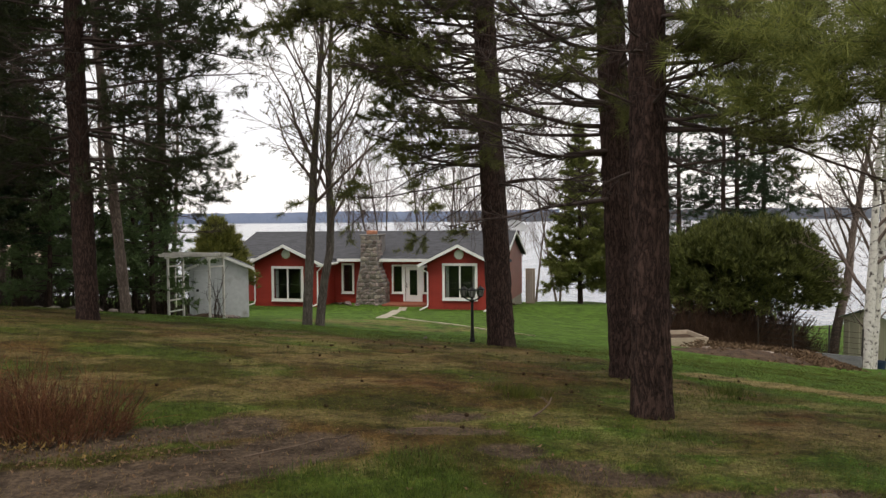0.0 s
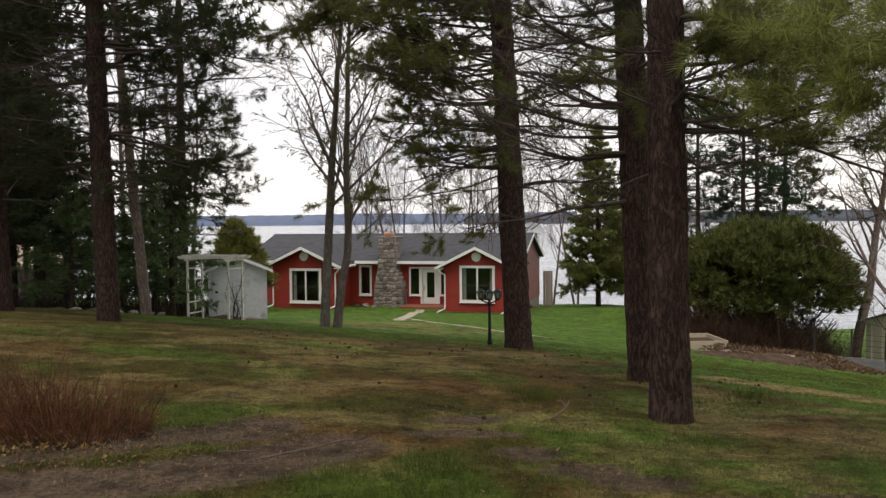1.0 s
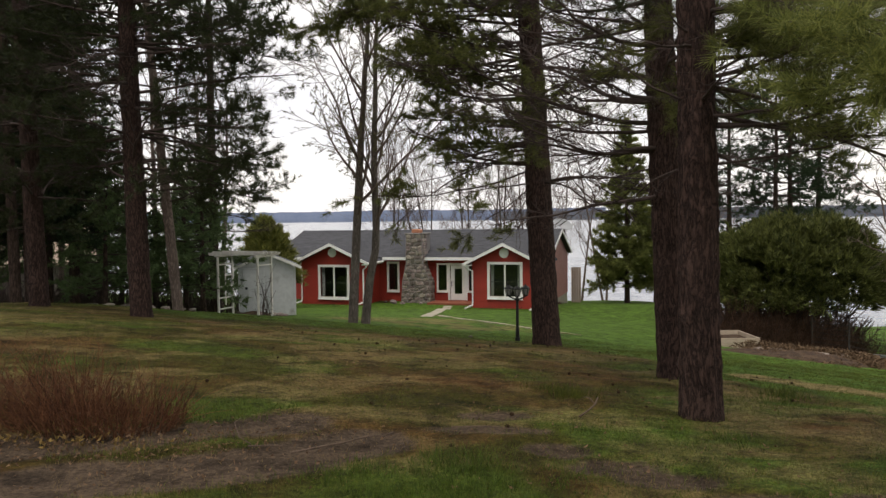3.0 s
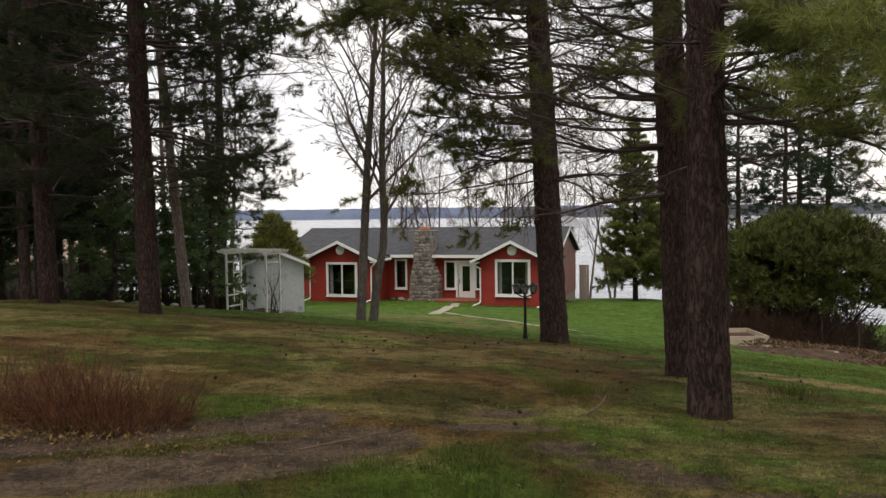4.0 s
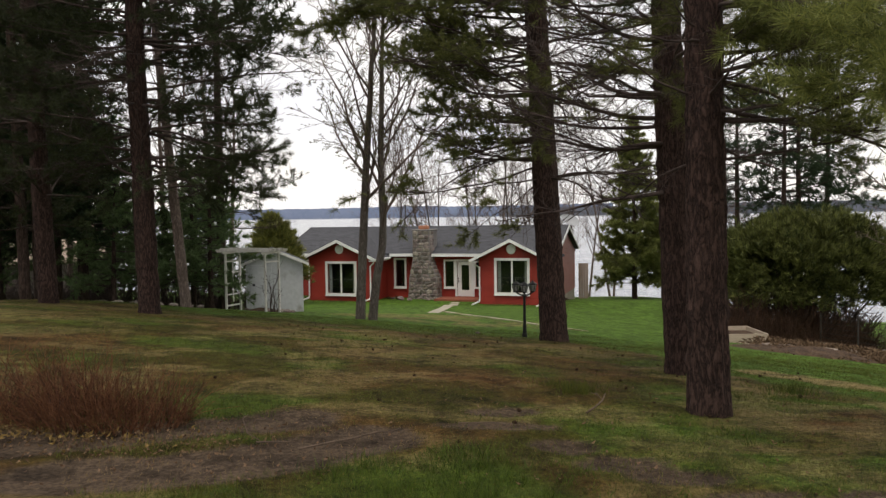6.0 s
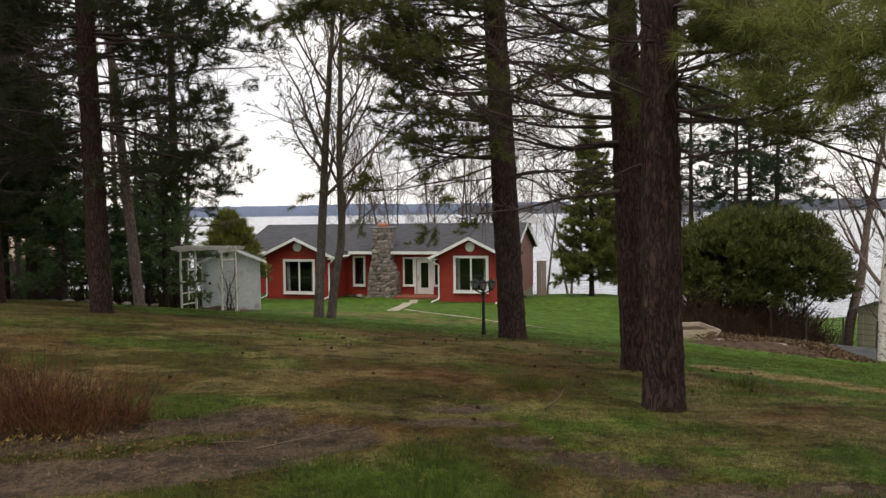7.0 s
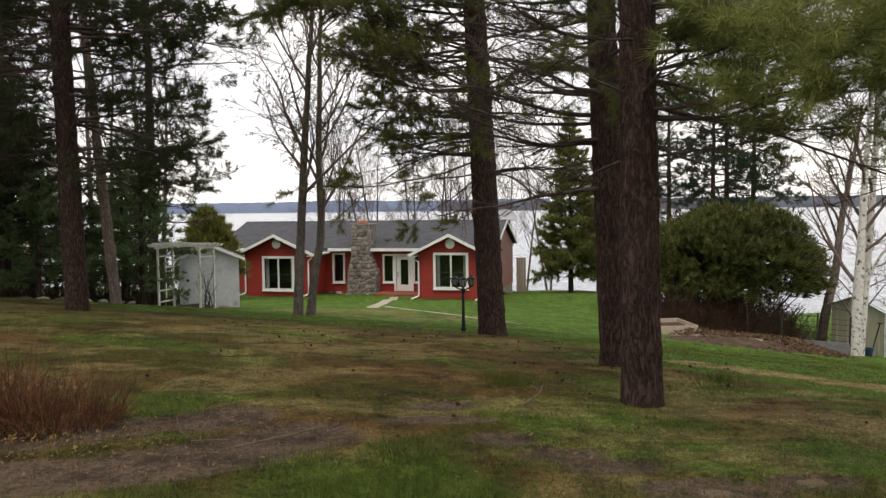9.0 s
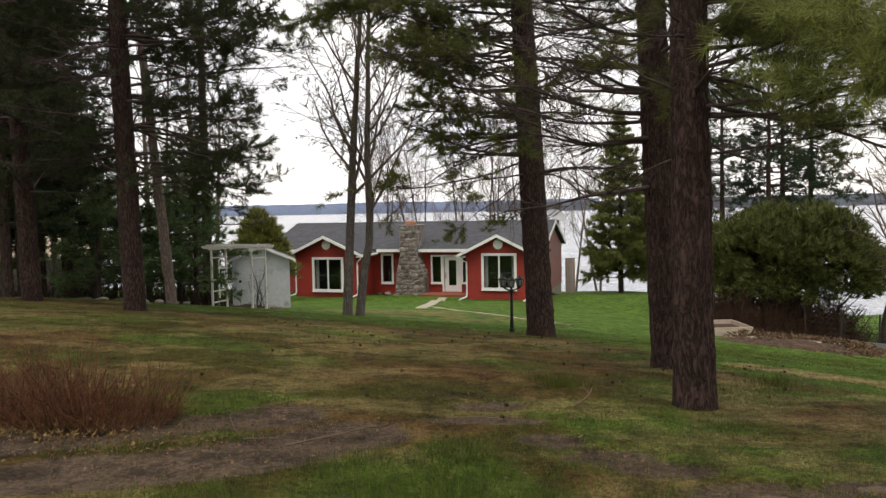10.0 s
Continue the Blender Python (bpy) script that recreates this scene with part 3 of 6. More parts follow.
    lush = np.maximum(lush, 0.75 * blob(x, y, 1.4, 5.95, 0.85, 0.45))
    lush = np.maximum(lush, 0.6 * blob(x, y, 3.9, 9.5, 0.9, 2.4, 0.3))
    return soil, litter, straw, lush


def stretched(lo, hi, step, far_lo, far_hi, n_far=26):
    mid = np.arange(lo, hi + 1e-6, step)
    g = np.linspace(0, 1, n_far + 1)[1:] ** 2.6
    return np.concatenate([(lo - (lo - far_lo) * g)[::-1], mid, hi + (far_hi - hi) * g])


def build_ground():
    xs = np.unique(np.concatenate([stretched(-16, 30, 0.5, -3500, 3500), np.arange(-5, 6.01, 0.10)]))
    ys = np.unique(np.concatenate([stretched(-8, 70, 0.5, -600, 4500), np.arange(3, 12.01, 0.09)]))
    gx, gy = np.meshgrid(xs, ys)
    gz = ground_z(gx, gy)
    near = 1 - smooth(20, 60, np.hypot(gx, gy))
    gz = gz + near * ((fbm(gx * 1.3, gy * 1.3, 1.0) - 0.5) * 0.07 + (fbm(gx * 7, gy * 7, 2.0, 3) - 0.5) * 0.035)
    soil, litter, straw, lush = cover(gx, gy)
    gz = gz - 0.03 * soil
    nx, ny = len(xs), len(ys)
    i = np.arange(nx * ny).reshape(ny, nx)
    quads = np.stack([i[:-1, :-1], i[:-1, 1:], i[1:, 1:], i[1:, :-1]], -1).reshape(-1, 4)
    me = big_mesh("ground", np.stack([gx, gy, gz], -1).reshape(-1, 3), quads, M_GROUND, True)
    lay = me.attributes.new("cover", "FLOAT_COLOR", "POINT")
    lay.data.foreach_set("color", np.stack([soil, litter, straw, lush], -1).astype(np.float32).ravel())
    ob = new("ground", me)
    tagged(ob, "sloping lawn with dry patches, pine litter and bare soil", "ground", kind="structure")


build_ground()


def zg(x, y):
    return float(ground_z(x, y))


LAKE = -7.4
lake = Shape()
lake.add([(-4000, 40, LAKE), (4000, 40, LAKE), (4000, 4600, LAKE), (-4000, 4600, LAKE)], [(0, 1, 2, 3)])
solid("water", lake, M_WATER, Matrix(), "wide pale lake with wind ripples", "lake", kind="structure")


def far_shore(name, x0, x1, y0, y1, tall, seed, material, label):
    rng = np.random.default_rng(seed)
    n = 260
    s = np.linspace(0, 1, n)
    x, y = x0 + (x1 - x0) * s, y0 + (y1 - y0) * s
    h = tall * (0.62 + 0.42 * fbm(s * 4 + seed, s * 0, 0, 3)) + rng.normal(0, tall * 0.02, n)
    v = np.concatenate([np.stack([x, y, np.full(n, LAKE - 1)], -1), np.stack([x, y + 20, LAKE + h], -1), np.stack([x, y + 260, np.full(n, LAKE - 1)], -1)])
    i = np.arange(n - 1)
    q = np.concatenate([np.stack([i, i + 1, n + i + 1, n + i], -1), np.stack([n + i, n + i + 1, 2 * n + i + 1, 2 * n + i], -1)])
    tagged(new(name, big_mesh(name, v, q, material)), label, "far shore", kind="structure")


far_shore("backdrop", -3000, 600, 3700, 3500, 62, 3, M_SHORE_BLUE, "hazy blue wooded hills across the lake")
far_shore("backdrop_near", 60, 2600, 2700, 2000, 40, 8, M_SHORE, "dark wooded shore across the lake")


# ---- trees ----
class Wood:
    """Tubes and foliage triangles of one tree, gathered as arrays."""

    def __init__(self, seed):
        self.rng, self.seed = np.random.default_rng(seed), seed
        self.tubes = {}
        self.tips = []

    def tube(self, pts, r0, r1, n=5):
        self.tubes.setdefault((len(pts), n), []).append((pts, r0, r1))

    def branch_mesh(self, name, material):
        verts, faces, total = [], [], 0
        for (k, n), items in self.tubes.items():
            pts = np.array([q[0] for q in items], float)
            m = len(pts)
            d = np.gradient(pts, axis=1)
            d /= np.linalg.norm(d, axis=2)[..., None] + 1e-9
            ref = np.where(np.abs(d[..., 2:3]) < 0.9, [0, 0, 1.0], [1.0, 0, 0])
            a = np.cross(d, ref)
            a /= np.linalg.norm(a, axis=2)[..., None] + 1e-9
            b_ = np.cross(d, a)
            ends = np.array([q[1:] for q in items])
            r = ends[:, :1] + (ends[:, 1:] - ends[:, :1]) * np.linspace(0, 1, k)
            ang = np.arange(n) * 2 * np.pi / n
            ring = pts[:, :, None] + r[:, :, None, None] * (np.cos(ang)[:, None] * a[:, :, None] + np.sin(ang)[:, None] * b_[:, :, None])
            i = np.arange(k - 1)[:, None] * n
            c, e = np.arange(n)[None], (np.arange(n)[None] + 1) % n
            q = np.stack([i + c, i + e, i + n + e, i + n + c], -1).reshape(-1, 4)
            verts.append(ring.reshape(-1, 3))
            faces.append((q[None] + (np.arange(m) * k * n)[:, None, None]).reshape(-1, 4) + total)
            total += m * k * n
        return big_mesh(name, np.concatenate(verts), np.concatenate(faces), material, True)

    def curve(self, p, d, length, n=6, wander=0.06, lift=0.0):
        x, y, z = (float(c) for c in p)
        u, v, w = (float(c) for c in d)
        q = 1 / (math.sqrt(u * u + v * v + w * w) + 1e-9)
        u, v, w = u * q, v * q, w * q
        pts, step = [(x, y, z)], length / n
        for du, dv, dw in self.rng.normal(0, wander, (n, 3)).tolist():
            u, v, w = u + du, v + dv, w + dw + lift
            q = 1 / math.sqrt(u * u + v * v + w * w)
            u, v, w = u * q, v * q, w * q
            x, y, z = x + u * step, y + v * step, z + w * step
            pts.append((x, y, z))
        return np.array(pts), np.array((u, v, w))


def sprays(rng, tips, per, length, width, spread=0.9, along=0.12):
    """Needle or leaf triangles radiating round the tips: (position, direction) pairs."""
    if not tips:
        return np.zeros((3, 3)), np.array([[0, 1, 2]])
    p = np.repeat(np.array([t[0] for t in tips]), per, 0)
    d = np.repeat(np.array([t[1] for t in tips]), per, 0)
    m = len(p)
    r = rng.normal(size=(m, 3))
    r /= np.linalg.norm(r, axis=1)[:, None]
    way = d * 0.75 + r * spread
    way /= np.linalg.norm(way, axis=1)[:, None]
    base = p - d * (rng.random((m, 1)) * along)
    side = np.cross(way, rng.normal(size=(m, 3)))
    side /= np.linalg.norm(side, axis=1)[:, None] + 1e-9
    ln = length * (0.7 + 0.5 * rng.random((m, 1)))
    tri = np.stack([base - side * width / 2, base + side * width / 2, base + way * ln], 1)
    return tri.reshape(-1, 3), np.arange(3 * m).reshape(-1, 3)


def trunk_mesh(name, path, radii, material, sides=40, rough=0.012, step=0.06, flare=0.34, top_step=0.5, fine_to=7.0, seed=0, nodes=0.0):
    """A bark-plated trunk along a path of (x, y, z) with radii; fine rings low down, coarse ones high up."""
    path, radii = np.asarray(path, float), np.asarray(radii, float)
    zs = path[:, 2]
    fine = np.arange(zs[0], min(zs[0] + fine_to, zs[-1]), step)
    z = np.concatenate([fine, np.arange(fine[-1] + top_step, zs[-1], top_step), [zs[-1]]])
    cx, cy, r = np.interp(z, zs, path[:, 0]), np.interp(z, zs, path[:, 1]), np.interp(z, zs, radii)
    ang = np.arange(sides) * 2 * np.pi / sides
    h = z - zs[0]
    a2, z2 = np.meshgrid(ang, z)
    ca, sa = np.cos(a2), np.sin(a2)
    lobes = 1 + 0.5 * (value_noise(ca * 1.6 + seed, sa * 1.6 + 9, 0.3) - 0.3)
    rr = r[:, None] * (1 + flare * np.exp(-h / 0.22)[:, None] * lobes)
    big = value_noise(ca * 2.4 + seed, sa * 2.4, z2 * 0.9) - 0.5
    plates = np.abs(value_noise(ca * 5.5 + seed, sa * 5.5, z2 * 3.0) - 0.5) * 2
    small = value_noise(ca * 14, sa * 14 + seed, z2 * 12) - 0.5
    rr = rr * (1 + 0.07 * big) + rough * (np.minimum(plates * 2.4, 1) - 0.5) * 1.6 + rough * 0.7 * small
    if nodes:
        # rings of old limb scars: a slight swelling with knobs round it
        nr = np.random.default_rng(seed + 5)
        zk = zs[0] + 0.75
        while zk < zs[0] + fine_to:
            rr = rr + 0.010 * np.exp(-((z2 - zk) / 0.05) ** 2)
            for az in nr.uniform(0, 6.283, 5):
                off = (a2 - az + np.pi) % (2 * np.pi) - np.pi
                rr = rr + nr.uniform(0.008, 0.03) * np.exp(-(off * r[:, None] / 0.035) ** 2 - ((z2 - zk - nr.normal(0, 0.02)) / 0.03) ** 2)
            zk += nodes * nr.uniform(0.8, 1.2)
    v = np.stack([cx[:, None] + rr * ca, cy[:, None] + rr * sa, z2], -1).reshape(-1, 3)
    n = len(z)
    i = np.arange(n - 1)[:, None] * sides
    c, e = np.arange(sides)[None], (np.arange(sides)[None] + 1) % sides
    return big_mesh(name, v, np.stack([i + c, i + e, i + sides + e, i + sides + c], -1).reshape(-1, 4), material, True)


def pine_limb(w, p, az, length, rise, lift, r0, green, fuzz=1.0, from_s=0.25, twig_len=0.42, detail=2, wobble=0.085, clump=1.5):
    """One limb: a main axis with side branches and twigs; green ones carry needle tufts in clumps, with bare twigs between them."""
    rng = w.rng
    d = np.array([math.cos(az), math.sin(az), rise])
    pts, dl = w.curve(p, d, length, 9, wobble, lift)
    w.tube(pts, r0, r0 * 0.22, 5 if detail > 1 else 3)
    count = int(length * 5.2 * fuzz)
    for k in range(count):
        s = from_s + (1 - from_s) * (k + rng.random()) / count
        i = min(int(s * 9), 8)
        q = pts[i] + (pts[i + 1] - pts[i]) * (s * 9 - i)
        ax = pts[i + 1] - pts[i]
        ax = ax / math.sqrt(ax @ ax)
        side = 1 if rng.random() < 0.5 else -1
        turn = side * rng.uniform(0.5, 1.15)
        c, sn = math.cos(turn), math.sin(turn)
        d2 = (ax[0] * c - ax[1] * sn, ax[0] * sn + ax[1] * c, ax[2] + rng.normal(0.06, 3.3 * wobble))
        l2 = min(length * 0.45, 1.3) * (1.15 - 0.75 * s) * rng.uniform(0.5, 1.15)
        p2, e2 = w.curve(q, d2, l2, 4, 0.13, 0.03)
        if detail:
            w.tube(p2 if detail > 1 else p2[::2], r0 * 0.34 * (1.1 - 0.5 * s), r0 * 0.10, 3)
        leafed = green and noise.noise(Vector(p2[3]) * clump + Vector((7.3 * w.seed, 0, 0))) * 1.5 + 0.58 - 0.25 * s < green
        n3 = max(1, int(l2 * 7 * fuzz)) if detail > 1 else 0
        for _ in range(n3):
            j = rng.integers(1, 4)
            v3 = p2[j + 1] - p2[j]
            d3 = v3 / (math.sqrt(v3 @ v3) + 1e-9) + rng.normal(0, 0.6, 3) * (1, 1, 0.6)
            p3, e3 = w.curve(p2[j], d3, twig_len * rng.uniform(0.35, 1.0), 2, 0.18, 0.05)
            w.tube(p3, r0 * 0.13, r0 * 0.05, 3)
            if leafed:
                w.tips.append((p3[-1], e3))
        if leafed:
            w.tips.append((p2[-1], e2))
            w.tips.append((p2[-2], e2))
            if detail < 2:
                w.tips.append((p2[-3], e2))
    if green:
        w.tips.append((pts[-1], dl))


def trunk_path(h, lean_x, lean_y, r_base, r_top, rng, bend=0.05):
    z = np.linspace(-0.25, h, 14)
    s = np.clip(z / h, 0, 1)
    wob = np.cumsum(rng.normal(0, bend, (14, 2)), 0) * s[:, None]
    return np.stack([lean_x * z + wob[:, 0] * 0.3, lean_y * z + wob[:, 1] * 0.3, z], -1), r_base + (r_top - r_base) * s ** 1.3


def at_height(path, z):
    return np.array([np.interp(z, path[:, 2], path[:, k]) for k in range(3)])


def pine(x, y, label, seed, h=16, r=0.2, lean=(0, 0), limbs=(), crown_from=6.0, needle=None, per=42, n_len=0.13, n_wid=0.0045,
         crown_limbs=27, bark_mat=None, sides=40, group="tall pines", crown_length=3.5, crown_per=9, name="pine_tree", wobble=0.085, nodes=0.0, clump=1.5):
    """A tall pine. limbs: (height, azimuth in degrees, length, rise, lift, thickness, green share) one by one, low down; the crown fills in above."""
    z0 = zg(x, y)
    t = thing(name, pose(x, y, z0), label, "tree", group)
    w = Wood(seed)
    path, radii = trunk_path(h, lean[0], lean[1], r, r * 0.25, w.rng)
    part("trunk", trunk_mesh("trunk", path, radii, bark_mat or M_PINE_BARK, sides, seed=seed, nodes=nodes), None, t, "furrowed bark trunk")
    for height, az, length, rise, lift, thick, green, *tufted in limbs:
        pine_limb(w, at_height(path, height), radians(az), length, rise, lift, thick, green, tufted[1] if tufted else (1.0 if green else 1.5), tufted[0] if tufted else 0.25, wobble=wobble, clump=clump)
    v1, f1 = sprays(w.rng, w.tips, per, n_len, n_wid, 1.0, 0.15)
    w.tips = []
    for k in range(crown_limbs):
        s = (k + w.rng.random()) / crown_limbs
        z = crown_from + (h - crown_from - 0.3) * s
        pine_limb(w, at_height(path, z), w.rng.uniform(0, 6.283), crown_length * (1.1 - 0.85 * s) * w.rng.uniform(0.7, 1.2), 0.12, 0.03, 0.035 * (1.2 - s), 0.9, 0.55, 0.3, 0.4, 0)
    v2, f2 = sprays(w.rng, w.tips, crown_per, 0.30, 0.07)
    tagged(part("branchwork", w.branch_mesh("branchwork", M_TWIG), None, t, "bare dark limbs and twigs"), kind="stuff")
    part("crown", big_mesh("crown", np.concatenate([v1, v2]), np.concatenate([f1, f2 + len(v1)]), needle or M_NEEDLE), None, t, "tufts of long green needles")
    return t


def bushy_conifer(x, y, h, width, label, seed, needle, group, name="conifer", per=14, n_len=0.14, n_wid=0.027, layers=None, bottom=0.15, bark_mat=None, dense=1.0):
    """A conifer clothed nearly to the ground, its limbs in loose tiers."""
    t = thing(name, pose(x, y, zg(x, y)), label, "tree", group)
    w = Wood(seed)
    path, radii = trunk_path(h, w.rng.normal(0, 0.01), 0, 0.03 + h * 0.012, 0.01, w.rng)
    part("trunk", trunk_mesh("trunk", path, radii, bark_mat or M_PINE_BARK_FAR, 12, 0.006, 0.3, 0.2, 0.6, seed=seed), None, t)
    count = int((layers or h * 13) * dense)
    for k in range(count):
        s = (k + w.rng.random()) / count
        z = h * (bottom + (1 - bottom) * s)
        ln = width / 2 * (1 - s) ** 0.75 * w.rng.uniform(0.65, 1.2) + 0.15
        pine_limb(w, at_height(path, z), k * 2.4 + w.rng.uniform(-0.5, 0.5), ln, w.rng.uniform(-0.15, 0.25), 0.02, 0.02, 0.95, 1.5, 0.12, 0.35, 1)
    v, f = sprays(w.rng, w.tips, per, n_len, n_wid, 0.8, 0.16)
    tagged(part("branchwork", w.branch_mesh("branchwork", M_TWIG), None, t), kind="stuff")
    part("crown", big_mesh("crown", v, f, needle), None, t)
    return t


def bare_tree(stems, x, y, label, seed, bark_mat, twig_mat, group, name="bare_tree", levels=4, category="tree", fork_from=0.32, sides=16, spread=0.55, buds=None, kids=(7, 6, 5), n_rad=0.3, least=0.003):
    """A leafless tree. stems: (dx, dy, height, lean x, lean y, radius, and, where it is crooked, (height, offset) pairs)."""
    z0 = zg(x, y)
    t = thing(name, pose(x, y, z0), label, category, group)
    w = Wood(seed)

    def grow(pts, r, length, level):
        if level >= levels:
            return
        n = kids[min(level - 1, len(kids) - 1)]
        for k in range(n):
            s = (fork_from if level == 1 else 0.2) + (1 - (fork_from if level == 1 else 0.2)) * (k + w.rng.random()) / n
            m = len(pts) - 1
            i = min(int(s * m), m - 1)
            q = pts[i] + (pts[i + 1] - pts[i]) * (s * m - i)
            ax = pts[i + 1] - pts[i]
            ax = ax / np.linalg.norm(ax)
            side = w.rng.normal(size=3)
            side -= ax * (side @ ax)
            side /= np.linalg.norm(side)
            d = ax + side * spread * w.rng.uniform(0.7, 1.6)
            ln = length * (0.58 if level == 1 else 0.5) * (1.15 - 0.6 * s) * w.rng.uniform(0.6, 1.2)
            rr = r * (1 - 0.72 * s) * 0.48
            p2, e = w.curve(q, d, ln, 6 if level < 2 else (4 if level < 3 else 2), 0.11, 0.05)
            w.tube(p2, max(rr, least), max(rr * 0.25, least * 0.5), 5 if level == 1 else 3)
            if level == levels - 1:
                w.tips.append((p2[-1], e))
                w.tips.append((p2[-2], e))
            grow(p2, rr, ln, level + 1)

    for dx, dy, h, lx, ly, r, *bend in stems:
        path, radii = trunk_path(h, lx, ly, r, r * 0.18, w.rng, 0.10)
        path = path + [dx, dy, 0]
        if bend:
            path[:, 0] += np.interp(path[:, 2], *zip(*bend[0]))
        part("trunk", trunk_mesh("trunk", path, radii, bark_mat, sides, r * 0.05, 0.10, n_rad, 0.4, seed=seed), None, t)
        grow(path[1:], r, h * 0.62, 1)
    tagged(part("branchwork", w.branch_mesh("branchwork", twig_mat), None, t, "fine leafless twigs"), kind="stuff")
    if buds:
        v, f = sprays(w.rng, w.tips, 3, 0.05, 0.022, 1.0, 0.05)
        tagged(part("bud_growth", big_mesh("bud_growth", v, f, buds), None, t, "opening leaf buds"), kind="stuff")
    return t


# ---- house ----
def wall_x(x0, x1, z0, z1, y0, y1, holes):
    """A wall along x as one closed skin, with openings (x0, x1, z0, z1) that go right through."""
    s = Shape()
    xs = sorted({x0, x1, *[v for h in holes for v in h[:2] if x0 < v < x1]})
    zs = sorted({z0, z1, *[v for h in holes for v in h[2:] if z0 < v < z1]})
    nx, nz = len(xs) - 1, len(zs) - 1

    def full(i, k):
        if not (0 <= i < nx and 0 <= k < nz):
            return False
        mx, mz = (xs[i] + xs[i + 1]) / 2, (zs[k] + zs[k + 1]) / 2
        return not any(h[0] < mx < h[1] and h[2] < mz < h[3] for h in holes)

    ids = {}

    def corner(i, k, side):
        key = (i, k, side)
        if key not in ids:
            ids[key] = len(s.v)
            s.v.append((xs[i], y1 if side else y0, zs[k]))
        return ids[key]

    for i in range(nx):
        for k in range(nz):
            if not full(i, k):
                continue
            for side in (0, 1):
                s.f.append(tuple(corner(a, c, side) for a, c in ((i, k), (i + 1, k), (i + 1, k + 1), (i, k + 1))))
            for (di, dk), (a, c) in (((-1, 0), ((i, k), (i, k + 1))), ((1, 0), ((i + 1, k), (i + 1, k + 1))), ((0, -1), ((i, k), (i + 1, k))), ((0, 1), ((i, k + 1), (i + 1, k + 1)))):
                if not full(i + di, k + dk):
                    s.f.append((corner(*a, 0), corner(*c, 0), corner(*c, 1), corner(*a, 1)))
    return s


def window(parent, x0, x1, z0, z1, y, bars_x=(), bars_z=(), trim=0.11, turn=None, curtain=0.0):
    """A trimmed window in a wall whose outer face is at y: frame, panes between the bars, sill."""
    m = turn or Matrix()
    holder = new("window")
    holder.parent, holder.matrix_local = parent, m
    f = Shape()
    f.box(x0 - trim, x0, y - 0.045, y + 0.10, z0 - trim, z1 + trim)
    f.box(x1, x1 + trim, y - 0.045, y + 0.10, z0 - trim, z1 + trim)
    f.box(x0, x1, y - 0.045, y + 0.10, z1, z1 + trim)
    f.box(x0, x1, y - 0.045, y + 0.10, z0 - trim, z0)
    part("frame", f, M_WHITE, holder, "white painted window frame")
    for bx, wd in bars_x:
        part("mullion", Shape().box(bx - wd / 2, bx + wd / 2, y - 0.02, y + 0.06, z0, z1), M_WHITE, holder)
    for bz, wd in bars_z:
        part("glazing_bar", Shape().box(x0, x1, y + 0.005, y + 0.03, bz - wd / 2, bz + wd / 2), M_SASH, holder, "dark grey sash bar")
    part("sill", Shape().box(x0 - trim - 0.02, x1 + trim + 0.02, y - 0.09, y - 0.047, z0 - trim - 0.03, z0 - trim + 0.01), M_WHITE, holder)
    edges = [x0, *[b_[0] for b_ in bars_x if b_[1] > 0.05], x1]
    for a, b_ in zip(edges[:-1], edges[1:]):
        p = part("pane", Shape().box(a + 0.01, b_ - 0.01, y + 0.036, y + 0.044, z0, z1), M_GLASS, holder)
        p.visible_shadow = False
    if curtain:
        for a, b_ in ((x0, x0 + curtain), (x1 - curtain, x1)):
            n = 9
            poly = [(a + (b_ - a) * k / n, y + 0.20 + 0.025 * (k % 2)) for k in range(n + 1)]
            poly += [(u, v + 0.008) for u, v in reversed(poly)]
            part("curtain", Shape().prism(poly, "z", z0 - 0.05, z1 + 0.1), M_CURTAIN, holder)
    return holder


def roof_slab(s, x0, x1, ya, za, yb, zb, thick=0.14):
    """A sloped slab from (ya, za) to (yb, zb), along x."""
    s.prism([(ya, za), (yb, zb), (yb, zb + thick), (ya, za + thick)], "x", x0, x1)


